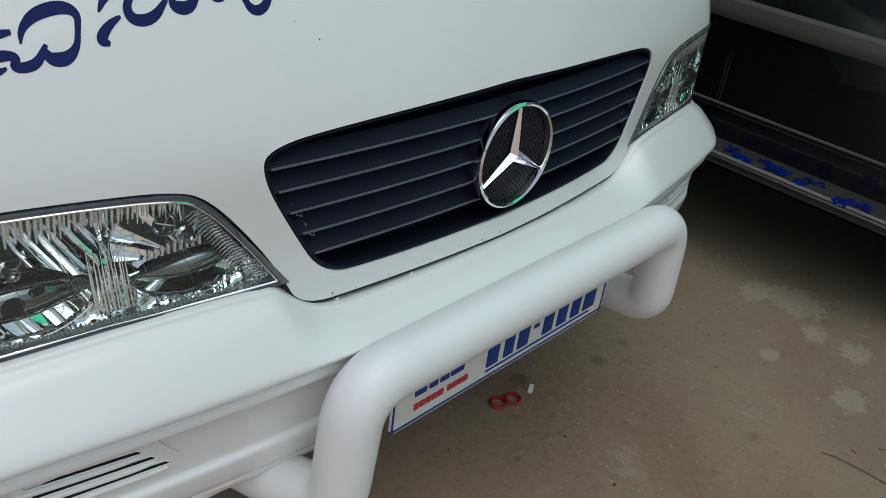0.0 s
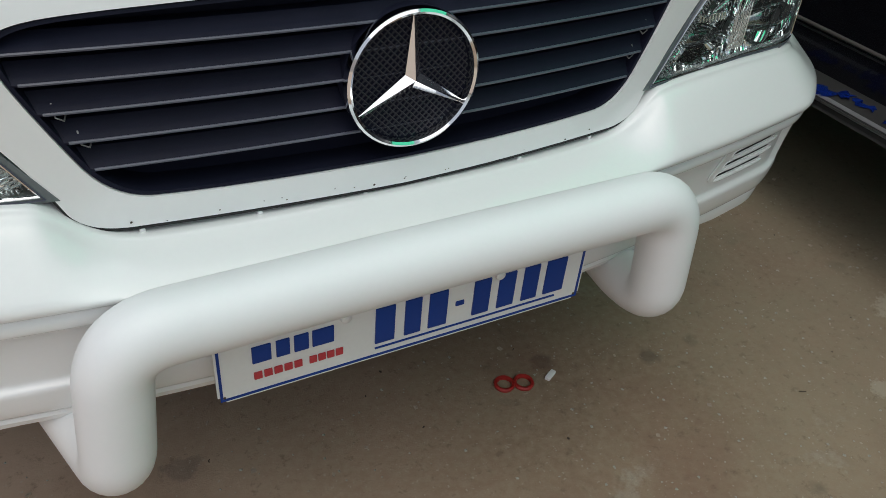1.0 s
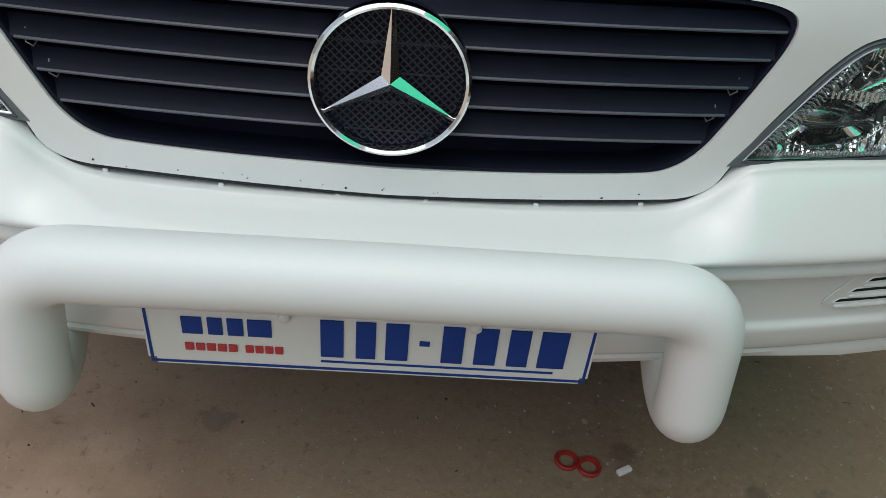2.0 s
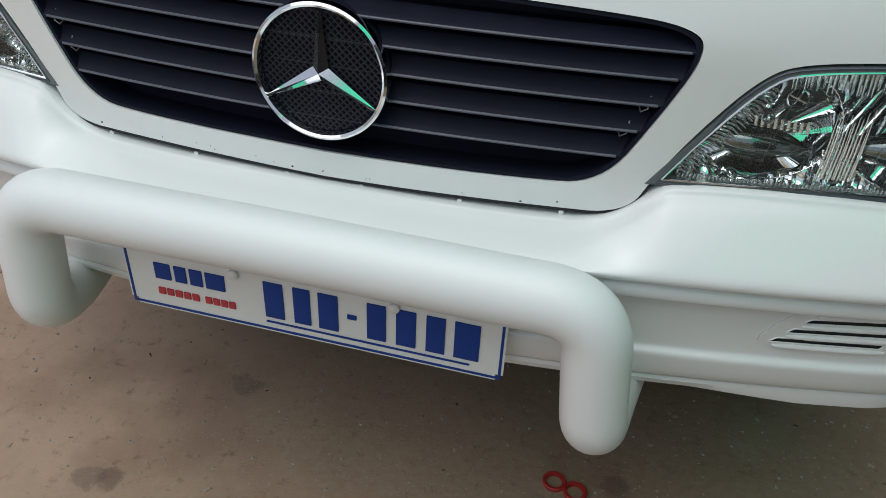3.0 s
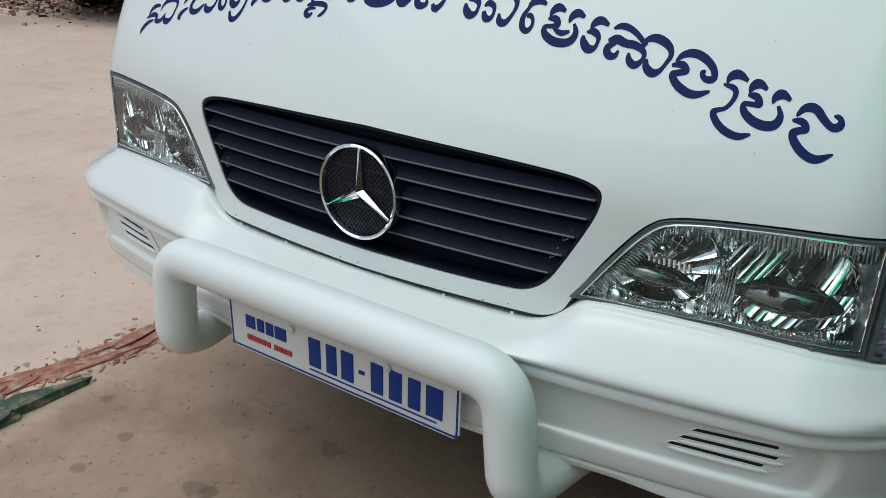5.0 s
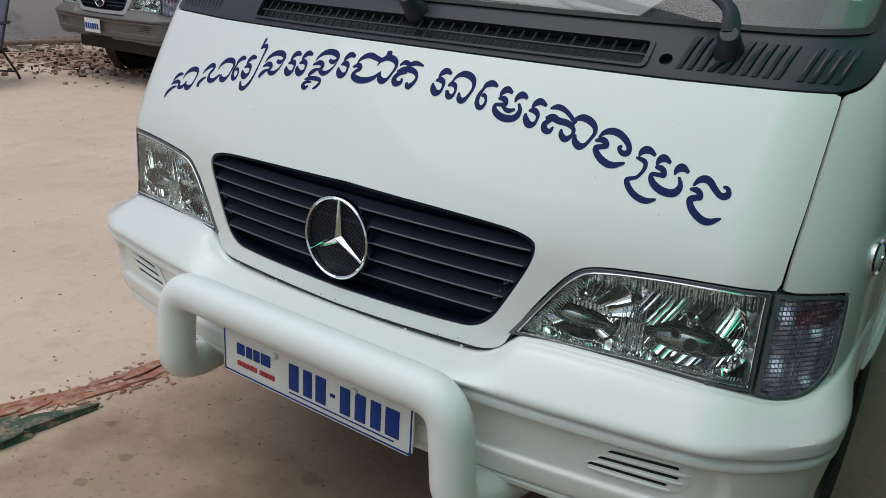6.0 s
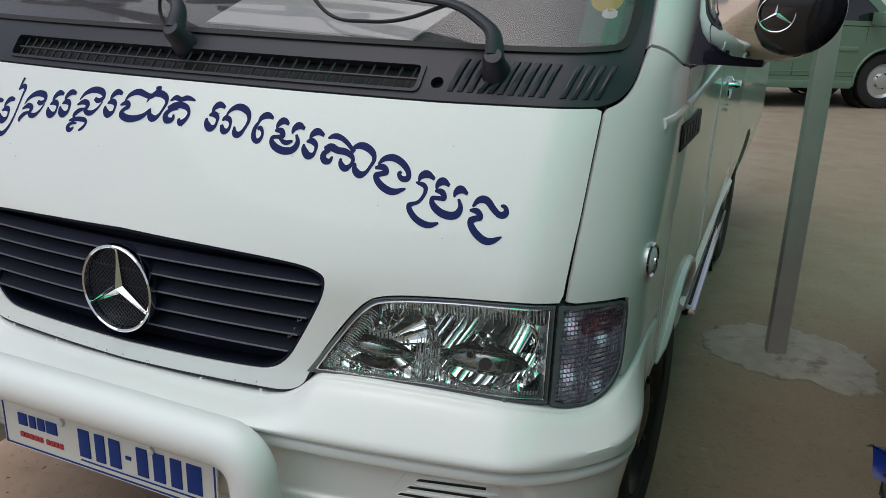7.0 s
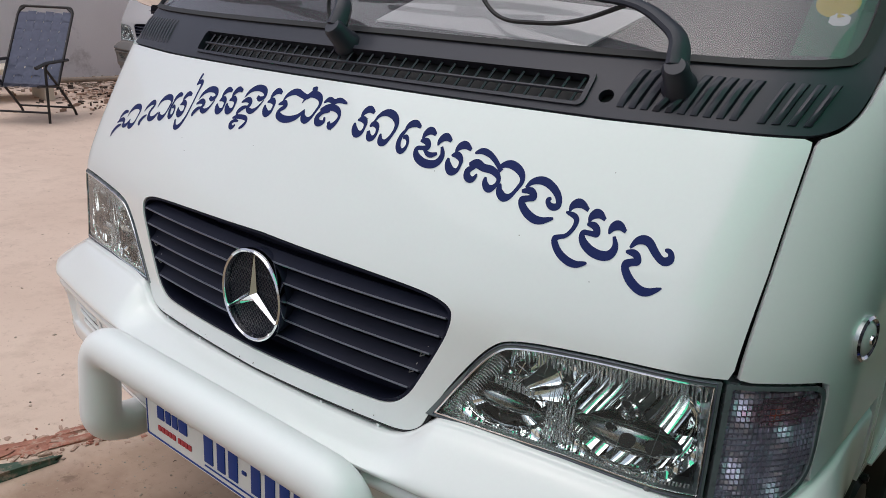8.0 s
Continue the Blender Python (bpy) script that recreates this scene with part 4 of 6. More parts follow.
def khmer_row(van, hood):
    """The curved line of blue brush-drawn vinyl letters on the hood."""
    for ch, left, breadth in LETTERS:
        strokes, advance = STROKES[ch]
        k = breadth / 1000 / advance if advance else 0.086
        tall = 0.0465
        bm = bmesh.new()
        for level, stroke in enumerate(strokes):
            pts = rounded(stroke, 3, False)
            rails = ([], [])
            for i, (x, y, w) in enumerate(pts):
                a, b = pts[max(i - 1, 0)], pts[min(i + 1, len(pts) - 1)]
                d = Vector(((b[0] - a[0]) * k, (b[1] - a[1]) * tall)).normalized()
                thick = (w * 1.12 + min(0.05, w * 0.9)) * 0.0440
                for rail, side in zip(rails, (0.5, -0.5)):
                    u, v = x * k - d.y * thick * side, y * tall + d.x * thick * side
                    gx = left / 1000 + u + 0.28 * min(0.0, left / 1000) * v
                    px, pz = gx, 1.1190 - 0.272 * gx ** 2 + 0.03 * gx ** 4 + v
                    rail.append(Vector(nose(px, pz)) + normal_of(nose, px, pz) * (0.0004 + 0.00012 * level))
            grid([rails[0], rails[1]], bm)
        bm.faces.layers.int.new("keep")
        for face in bm.faces:
            face.normal_update()
            if face.normal.y > 0:
                face.normal_flip()
        part("letter", bm, BLUEVINYL, hood, smooth=False)


def star_badge(parent, at, n, size, label):
    """A chrome ring round a three-armed star over a dark mesh disc."""
    x = Vector((0, 0, 1)).cross(n).normalized()
    m = basis(at, x, n.cross(x).normalized(), n)
    r = size
    badge = part("badge", lathe([(0.92 * r, -0.15 * r), (0.985 * r, -0.13 * r), (r, -0.04 * r), (0.985 * r, 0.02 * r), (0.95 * r, 0.045 * r), (0.915 * r, 0.02 * r), (0.90 * r, -0.04 * r), (0.90 * r, -0.15 * r), (0.92 * r, -0.15 * r)], 72, m), CHROME, parent, label)
    bm = bmesh.new()
    c = bm.verts.new(m @ Vector((0, 0, 0.04 * r)))
    for i in range(3):
        a = math.pi / 2 + i * 2 * math.pi / 3
        d, side = Vector((math.cos(a), math.sin(a), 0)), Vector((-math.sin(a), math.cos(a), 0))
        va = Vector((math.cos(a + math.pi / 3), math.sin(a + math.pi / 3), 0)) * 0.13 * r
        vb = Vector((math.cos(a - math.pi / 3), math.sin(a - math.pi / 3), 0)) * 0.13 * r
        tip = bm.verts.new(m @ (d * 0.93 * r + Vector((0, 0, -0.02 * r))))
        ta, tb = (bm.verts.new(m @ (d * 0.93 * r + side * q * 0.018 * r + Vector((0, 0, -0.06 * r)))) for q in (1, -1))
        la, lb = bm.verts.new(m @ (va + Vector((0, 0, -0.06 * r)))), bm.verts.new(m @ (vb + Vector((0, 0, -0.06 * r))))
        bm.faces.new([c, tip, ta, la])
        bm.faces.new([c, lb, tb, tip])
        bm.faces.new([tip, tb, ta])
    bmesh.ops.remove_doubles(bm, verts=bm.verts, dist=1e-5)
    part("star", bm, CHROME, badge, smooth=False)
    return badge, m


def wheel(van, x, y, r, sign, rim=None):
    m = basis(Vector((x, y, r)), Vector((0, 1, 0)), Vector((0, 0, 1)) * sign, Vector((1, 0, 0)) * sign)
    w = 0.19
    ob = part("wheel", lathe([(r * 0.62, -w), (r * 0.92, -w * 1.0), (r, -w * 0.8), (r, -w * 0.25), (r * 0.985, -0.015), (r * 0.90, 0.0), (r * 0.66, -0.006), (r * 0.62, -0.02), (r * 0.62, -w)], 48, m), TYRE, van, "black tyre on a steel rim")
    part("rim", lathe([(r * 0.62, -w * 0.8), (r * 0.62, -0.012), (r * 0.58, -0.02), (r * 0.52, -0.05), (r * 0.30, -0.045), (r * 0.24, -0.02), (r * 0.10, -0.012), (0, -0.012)], 36, m), rim or DARKSTEEL, ob, "pale alloy rim" if rim else "dark steel rim")
    for i in range(5):
        a = i * 2 * math.pi / 5
        q = m @ Matrix.Translation((math.cos(a) * r * 0.27, math.sin(a) * r * 0.27, -0.035))
        part("wheel_nut", lathe([(0.011, 0), (0.011, 0.018), (0.006, 0.022), (0, 0.022)], 6, q), DARKSTEEL, ob)


def number_plate(van, full):
    if not full:
        bm = bmesh.new()
        box(bm, (-0.16, -0.016, 0.50), (0.09, -0.012, 0.63), None, 0.0)
        plate = part("number_plate", bm, PLATEWHITE, van, "white number plate")
        for k in range(6):
            bm = bmesh.new()
            box(bm, (-0.145 + k * 0.037, -0.018, 0.53), (-0.118 + k * 0.037, -0.015, 0.585), None, 0.0)
            part("character", bm, PLATEBLUE, plate)
        return
    bm = bmesh.new()
    box(bm, (-0.273, 0.0, 0.464), (0.260, 0.003, 0.584), None, 0.0)
    es = [e for e in bm.edges if abs(e.verts[0].co.y - e.verts[1].co.y) > 1e-4]
    bmesh.ops.bevel(bm, geom=es, offset=0.010, segments=4, affect="EDGES")
    plate = part("number_plate", bm, PLATEWHITE, van, "white number plate with blue border and raised characters")
    outer, inner = rounded([(-0.270, 0.581), (0.257, 0.581), (0.257, 0.467), (-0.270, 0.467)], 0), [(-0.2665, 0.5775), (0.2535, 0.5775), (0.2535, 0.4705), (-0.2665, 0.4705)]
    flat = lambda u, v: (u, -0.0010, v)
    part("border", panel(outer, [inner], 0.05, flat, 0.001), PLATEBLUE, plate)

    def bar(x0, x1, z0, z1, material, name="character"):
        b = bmesh.new()
        box(b, (x0, -0.0022, z0), (x1, 0.001, z1), None, 0.0008)
        part(name, b, material, plate)

    if full:
        at = lambda px: -0.273 + (px - 203) / 730 * 0.533
        for a, b in ((485, 525), (542, 577), (590, 630), (682, 720), (736, 775), (791, 828), (842, 890)):
            bar(at(a), at(b) - 0.002, 0.490, 0.549, PLATEBLUE)
        bar(at(645), at(662), 0.516, 0.523, PLATEBLUE, "dash")
        bar(at(485), at(872), 0.4805, 0.4825, PLATEBLUE, "underline")
        for a, b in ((265, 300), (306, 332), (337, 365), (369, 410)):
            bar(at(a), at(b) - 0.002, 0.517, 0.543, PLATEBLUE)
        for i in range(5):
            bar(at(266 + i * 17.5), at(280 + i * 17.5), 0.490, 0.501, PLATERED)
            if i < 4:
                bar(at(363 + i * 16), at(376 + i * 16), 0.490, 0.501, PLATERED)
        for x in (-0.108, 0.114):
            m = basis(Vector((x, -0.001, 0.551)), Vector((1, 0, 0)), Vector((0, 0, 1)), Vector((0, -1, 0)))
            part("screw_cap", lathe([(0.0075, 0), (0.007, 0.004), (0.004, 0.006), (0, 0.0063)], 16, m), PLATEWHITE, plate)


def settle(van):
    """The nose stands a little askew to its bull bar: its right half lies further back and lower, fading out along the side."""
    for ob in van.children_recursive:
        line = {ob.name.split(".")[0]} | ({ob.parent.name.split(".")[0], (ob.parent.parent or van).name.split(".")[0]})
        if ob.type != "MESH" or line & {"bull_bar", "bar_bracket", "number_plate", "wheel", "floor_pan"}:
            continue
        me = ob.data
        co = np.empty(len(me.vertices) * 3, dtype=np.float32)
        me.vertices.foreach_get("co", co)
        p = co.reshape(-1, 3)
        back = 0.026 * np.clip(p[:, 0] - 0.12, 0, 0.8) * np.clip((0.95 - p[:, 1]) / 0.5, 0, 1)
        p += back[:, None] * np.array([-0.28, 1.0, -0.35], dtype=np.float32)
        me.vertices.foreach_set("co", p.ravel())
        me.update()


def minibus(label, paint, low_paint, full=True):
    van = thing("minibus", label, "minibus", group="parked minibuses")
    part("engine_bay", panel([(-1.05, 0.50), (1.05, 0.50), (1.05, 1.25), (-1.05, 1.25)], [], 0.06, nose, 0, -0.14), RUBBER, van)
    hood = part("hood", panel(up_to(HOOD), [[(x, z - 0.009) for x, z in GRILLE]], 0.022, nose, 0.020), paint, van, "white hood with a curved line of blue lettering" if full else "")
    if full:
        rng = random.Random(8)
        for k in range(26):
            x = rng.uniform(-0.33, 0.33) if k < 16 else rng.uniform(-0.7, 0.7)
            z = 0.689 + 0.03 * x * x + rng.uniform(0.0, 0.006) if k < 16 else rng.uniform(0.96, 1.17)
            r = rng.uniform(0.0007, 0.0017) if k < 16 else rng.uniform(0.0006, 0.0013)
            spot = [(x + r * q * math.cos(a), z + r * q * math.sin(a) * 0.8) for a, q in zip(np.linspace(0, 5.5, 8), [rng.uniform(0.6, 1.3) for _ in range(8)])]
            part("paint_chip", panel(spot, [], 0.01, nose, 0, 0.0004), TWIG, hood, "dark chip in the paint" if k == 0 else "", smooth=False)
    low = sorted((x, z) for x, z in HOOD if z < 0.765 and abs(x) < 0.42)
    # dark strip along the lip stands for the shade in the gap
    part("hood_seal", tube([Vector(nose(along(x), z - 0.0030)) - normal_of(nose, along(x), z) * 0.0045 for x, z in low], 0.0030, 6), RUBBER, hood, "dark strip for the shade under the lip")
    # grille
    inner = [(x * 0.985, 0.833 + (z - 0.833) * 0.955) for x, z in GRILLE]
    gr = part("grille", panel([(x * 0.998, 0.833 + (z - 0.833) * 0.99) for x, z in GRILLE], [inner], 0.03, grille_nose, 0.045, -0.003), BLACKPLASTIC, van, "black louvred plastic grille")
    part("grille_back", panel([(x, z) for x, z in inner], [], 0.03, grille_nose, 0, -0.048), BLACKPLASTIC, gr)
    for z0 in (0.772, 0.805, 0.838, 0.870, 0.901):
        sect = [(-0.0060, -0.0022), (-0.0030, -0.0012), (-0.0026, 0.0008), (-0.0044, 0.0026), (-0.0100, 0.0065), (-0.0160, 0.0120), (-0.0205, 0.0185), (-0.0300, 0.0200), (-0.0460, 0.0205), (-0.0460, 0.0165), (-0.0240, 0.0150), (-0.0120, 0.0030)]
        rws = []
        for k in range(41):
            t = k / 20 - 1
            rws.append([Vector(grille_nose(t * (half_width(GRILLE, z0 + dz) - 0.004), z0 + dz)) + normal_of(grille_nose, t * 0.35, z0 + dz) * o for o, dz in sect + sect[:1]])
        bm = grid(rws)
        slat = part("slat", bm, BLACKPLASTIC, gr)
        # paler bar on the slat's front edge: its highlight put into colour
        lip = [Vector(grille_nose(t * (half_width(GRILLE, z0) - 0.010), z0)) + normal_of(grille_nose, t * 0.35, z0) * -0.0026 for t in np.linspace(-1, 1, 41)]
        part("slat_lip", tube(lip, 0.0018, 6), LIPPLASTIC, slat, "pale grey edge with the highlight in its colour" if z0 < 0.78 else "")
    for i in range(2):
        for sx in (-1, 1):
            x, z = sx * (0.372 - 0.018 * i), 0.829 - 0.032 * i
            p = [Vector(grille_nose(x + sx * a, z + b)) + Vector((0, -c, 0)) for a, b, c in ((0.004, 0.016, -0.012), (0.003, 0.004, -0.004), (-0.004, 0.000, -0.004), (-0.008, 0.006, -0.012))]
            part("grille_clip", tube(p, 0.0011, 5), STEEL, gr)
    n = normal_of(nose, 0, 0.823)
    at = Vector(nose(0, 0.823)) + n * 0.011
    badge, m = star_badge(gr, at, n, 0.0845, "chrome ring badge with a three-pointed star")
    part("badge_disc", lathe([(0.080, -0.05), (0.082, -0.016), (0.080, -0.0125), (0.076, -0.0125), (0, -0.0125)], 48, m), BLACKPLASTIC, badge)
    bm = bmesh.new()
    for q in range(2):
        for i in range(-12, 13):
            c, a = i * 0.0062, math.pi / 4 * (1 if q else -1)
            h = math.sqrt(max(0, 0.0745**2 - c * c))
            if h > 0.01:
                d, sd = Vector((math.cos(a), math.sin(a), 0)), Vector((-math.sin(a), math.cos(a), 0))
                z = Vector((0, 0, -0.0095 - 0.0006 * q))
                tube([m @ (sd * c - d * h + z), m @ (sd * c + d * h + z)], 0.0011, 4, bm)
    part("mesh_insert", bm, COWLPLASTIC, badge, smooth=False)
    # lamps, fenders, bumper
    for sign in (-1, 1):
        headlamp(van, sign)
        indicator(van, sign)
        door = 0.58
        up_on = lambda pts: [(abs(along(sign * x)), z) for x, z in pts]
        edge = up_on(lamp_edge([(0.8085, 0.9105), (0.8095, 1.03), (0.8095, 1.187), (0.8115, 1.1945)] + rounded([(0.816, 1.1965), (0.8315, 1.206), (0.8445, 1.232), (0.8475, 1.275), (0.8495, 1.288)], 2, False) + [ (0.860, 1.2855), (0.872, 1.2795), (0.884, 1.2710), (0.895, 1.2615), (0.906, 1.2535), (0.917, 1.2485)]))
        edge += [(flank_s(door, 1.245), 1.245), (flank_s(door, 0.95), 0.95), (flank_s(door, 0.66), 0.66), (flank_s(0.556, 0.66), 0.66), (flank_s(0.556, 0.789), 0.789)]
        edge += up_on(lamp_edge([(0.926, 0.790), (0.914, 0.780), (0.902, 0.764), (0.8902, 0.748), (0.8893, 0.765), (0.8904, 0.80), (0.8905, 0.878), (0.8890, 0.8935), (0.882, 0.9000), (0.868, 0.9030), (0.84, 0.9060), (0.82, 0.9072)]))
        part("fender", panel([(sign * s, z) for s, z in edge], [], 0.022, nose, 0.010), paint, van)
        pillar = up_on([(0.850, 1.293), (0.850, 1.40), (0.850, 1.70), (0.838, 1.92)]) + [(flank_s(1.25, 1.93), 1.93), (flank_s(0.98, 1.70), 1.70), (flank_s(0.72, 1.40), 1.40), (flank_s(0.60, 1.2515), 1.2515)] + up_on([(0.917, 1.2535), (0.906, 1.2585), (0.895, 1.2665), (0.884, 1.2760), (0.872, 1.2845), (0.860, 1.2905)])
        part("pillar", panel([(sign * s, z) for s, z in pillar], [], 0.03, nose, 0.018), paint, van)
        fl = lambda y, z: flank(y, z, sign)
        wy = 0.97
        arch = [(wy + 0.375 * math.cos(a), 0.36 + 0.36 * math.sin(a)) for a in np.linspace(radians(-10), radians(135), 16)]
        rear = [(3.50 + 0.40 * math.cos(a), 0.36 + 0.36 * math.sin(a)) for a in np.linspace(radians(-10), radians(190), 20)]
        side = [(0.586, 1.245), (0.95, 1.242), (1.40, 1.240), (1.40, 0.40)] + [(arch[0][0], 0.40)] + arch[1:] + [(0.586, 0.62), (0.586, 0.9)]
        part("door", panel([(sign * flank_s(y, z), z) for y, z in side], [], 0.04, nose, 0.02), paint, van)
        side = [(1.408, 1.240), (4.68, 1.240), (4.68, 0.40), (rear[0][0], 0.40)] + rear[1:-1] + [(rear[-1][0], 0.40), (1.408, 0.40)]
        part("side_panel", panel(side, [], 0.06, fl, 0.02), paint, van)
        up = [(0.745, 1.40), (0.612, 1.2500), (4.68, 1.2500), (4.68, 1.93), (1.265, 1.93), (1.0, 1.70)]
        win = [[(0.82, 1.30), (1.26, 1.30), (1.26, 1.82), (1.13, 1.78)], [(1.40, 1.30), (2.5, 1.30), (2.5, 1.82), (1.40, 1.82)], [(2.58, 1.30), (3.6, 1.30), (3.6, 1.82), (2.58, 1.82)]]
        part("side_wall", panel(up, win, 0.06, fl, 0.02), paint, van)
        for wpoly in win:
            part("side_window", panel([(a, b) for a, b in wpoly], [], 0.1, fl, 0.005, -0.006), DARKGLASS, van, "dark side window")
        # side strip, handle, repeater, badge plate, step, sill
        if sign > 0 or full:
            def rail(name, y0, y1, prof, material, lab="", dip=0.0, rise=0.0):
                r = []
                for y in np.linspace(y0, y1, 24):
                    low = dip * max(0.0, (0.58 - y) / 0.14) - rise * (y - 0.44)
                    r.append([tuple(Vector(nose(sign * flank_s(y, z - low), z - low)) + normal_of(nose, sign * flank_s(y, z - low), z - low) * o) for o, z in prof])
                b = grid(r)
                for row in (r[0], r[-1]):
                    b.faces.new([b.verts.new(p) for p in row])
                return part(name, b, material, van, lab)
            rail("side_strip", 0.44, 0.577, [(-0.001, 1.181), (0.004, 1.1785), (0.0055, 1.171), (0.004, 1.1635), (-0.001, 1.161)], paint, "raised side strip", 0.008, 0.035)
            rail("side_strip", 0.589, 1.396, [(-0.001, 1.181), (0.004, 1.1785), (0.0055, 1.171), (0.004, 1.1635), (-0.001, 1.161)], paint, "", 0.0, 0.035)
            rail("sill_strip", 1.22, 3.0, [(-0.001, 0.56), (0.014, 0.55), (0.018, 0.50), (0.010, 0.46), (-0.001, 0.455)], paint)
            bm = bmesh.new()
            box(bm, (sign * 0.79, 1.62, 0.366), (sign * 0.870, 3.05, 0.396), None, 0.012)
            for v in bm.verts:
                v.co.x -= sign * 0.036 * (v.co.y - 1.62)
            st = part("side_step", bm, CHROME, van, "bright side step under the door")
            b2 = bmesh.new()
            for k in range(3):
                box(b2, (sign * (0.806 + 0.018 * k), 1.66, 0.395), (sign * (0.816 + 0.018 * k), 3.00, 0.399), None, 0.002)
            for v in b2.verts:
                v.co.x -= sign * 0.036 * (v.co.y - 1.62)
            part("tread", b2, RUBBER, st)
            s0 = flank_s(0.385, 0.935)
            nn = normal_of(nose, sign * s0, 0.935)
            zz = Vector((0, 0, 1))
            m = basis(Vector(nose(sign * s0, 0.935)), zz.cross(nn).normalized(), nn.cross(zz.cross(nn)).normalized(), nn) @ Matrix.Diagonal((1.06, 0.95, 1.0, 1.0))
            rp = part("side_repeater", lathe([(0.033, -0.002), (0.0335, 0.004), (0.030, 0.007), (0.0265, 0.004), (0.0265, 0.001), (0, 0.001)], 32, m), CHROME, van, "oval chrome side repeater")
            part("lens", lathe([(0.026, 0.002), (0.022, 0.0065), (0.012, 0.009), (0, 0.0095)], 24, m), PLATEWHITE, rp, "pale lens")
            part("cap", lathe([(0.008, 0.008), (0.007, 0.012), (0, 0.013)], 12, m), CHROME, rp)
            m = basis(Vector((sign * 0.873, 1.68, 1.104)), Vector((0, 1, 0)), Vector((0, 0, 1)) * sign, Vector((sign, 0, 0)))
            bm = lathe([(0.055, 0), (0.056, 0.004), (0.050, 0.008), (0.044, 0.003), (0, 0.001)], 28, m @ Matrix.Diagonal((1.05, 0.62, 1, 1)))
            hd = part("door_handle", bm, CHROME, van, "chrome door handle in a chrome bowl")
            part("grip", tube(bent([m @ Vector(p) for p in ((-0.055, 0.012, 0.002), (-0.047, 0.012, 0.028), (0.042, 0.012, 0.028), (0.050, 0.012, 0.002))], 0.02), 0.010, 10), CHROME, hd)
            part("lock", lathe([(0.012, 0), (0.012, 0.006), (0, 0.007)], 14, basis(Vector((sign * 0.873, 1.68, 1.044)), Vector((0, 1, 0)), Vector((0, 0, 1)) * sign, Vector((sign, 0, 0)))), CHROME, hd)
            bm = bmesh.new()
            box(bm, (sign * 0.893, 0.555, 1.095), (sign * 0.905, 0.805, 1.146), None, 0.003)
            bp = part("side_badge", bm, BLACKPLASTIC, van, "black plate with worn lettering bars")
            for k in range(6):
                bm = bmesh.new()
                box(bm, (sign * 0.905, 0.574 + k * 0.037, 1.105), (sign * 0.9065, 0.600 + k * 0.037, 1.136), None, 0.0005)
                part("character", bm, TRIMGREY, bp)
            # mirror
            bm = bmesh.new()
            tri = [(0.535, 1.258), (0.86, 1.248), (0.86, 1.46), (0.70, 1.46)]
            for k in (0.0, 0.03):
                bm.faces.new([bm.verts.new((sign * (0.905 + k), y, z)) for y, z in tri])
            bmesh.ops.bridge_loops(bm, edges=bm.edges[:])
            box(bm, (sign * 0.93, 0.50, 1.262), (sign * 1.03, 0.66, 1.285), None, 0.008)
            mr = part("door_mirror", bm, BLACKPLASTIC, van, "chrome-capped door mirror on a black bracket")
            rws = []
            for i in range(17):
                a = i / 16 * math.pi
                rr = []
                for j in range(25):
                    b = j / 24 * 2 * math.pi
                    sx, sz = math.copysign(abs(math.cos(b)) ** 0.7, math.cos(b)), math.copysign(abs(math.sin(b)) ** 0.7, math.sin(b))
                    q = math.sin(a) ** 0.6
                    rr.append((sign * (1.018 + 0.105 * sx * q), 0.52 - 0.085 * math.cos(a) * (1 if math.cos(a) > 0 else 0.3), 1.385 + 0.115 * sz * q))
                rws.append(rr)
            hs = bmesh.new()
            grid(rws, hs)
            bmesh.ops.remove_doubles(hs, verts=hs.verts, dist=1e-4)
            part("housing", hs, CHROME, mr, "chrome mirror housing")
            part("socket", lathe([(0.075, -0.034), (0.074, -0.008), (0.066, 0.004), (0.050, 0.010), (0, 0.014)], 40, basis(Vector((sign * 1.068, 0.444, 1.362)), Vector((1, 0, 0)), Vector((0, 0, 1)), Vector((0, -1, 0)))), BLACKPAINT, mr, "dark round cap")
            if full and sign > 0:
                star_badge(mr, Vector((sign * 1.043, 0.430, 1.352)), Vector((0.05, -1, 0.1)).normalized(), 0.029, "small chrome star ring")
        wheel(van, sign * 0.856, wy, 0.33, sign)
        wheel(van, sign * 0.790, 3.50, 0.33, sign)
        flare = [Vector(flank(wy + 0.392 * math.cos(a), 0.36 + 0.385 * math.sin(a), sign)) for a in np.linspace(radians(-5), radians(139), 24)]
        part("arch_flare", tube(flare, [0.006] + [0.013] * 22 + [0.006], 8), paint, van, "rolled wheel arch edge")
        # slots in the bumper
        fn = lambda s, z: tuple(Vector((contour(s)[0], 0.0200 + (0.590 - z) * 0.085 + contour(s)[1], z)))
        out = [(0.594, 0.6065), (0.742, 0.6075), (0.758, 0.600), (0.757, 0.588), (0.736, 0.556), (0.716, 0.5485), (0.585, 0.5475), (0.562, 0.553), (0.562, 0.562)]
        slots = []
        for x0, x1, z0, z1 in ((0.606, 0.736, 0.5935, 0.5975), (0.590, 0.731, 0.5760, 0.5785), (0.574, 0.713, 0.5590, 0.5595)):
            h = 0.0042
            slots.append(fillet([(x0, z0 - h), (x1 - 0.004, z1 - h), (x1, z1 + h), (x0 + 0.009, z0 + h)], 0.003))
        plate = fillet(out, 0.010)
        vt = part("bumper_vent", panel([(sign * x, z) for x, z in plate], [[(sign * x, z) for x, z in q] for q in slots], 0.02, fn, 0.0022, 0.0012), low_paint, van, "moulded plate with three dark air slots")
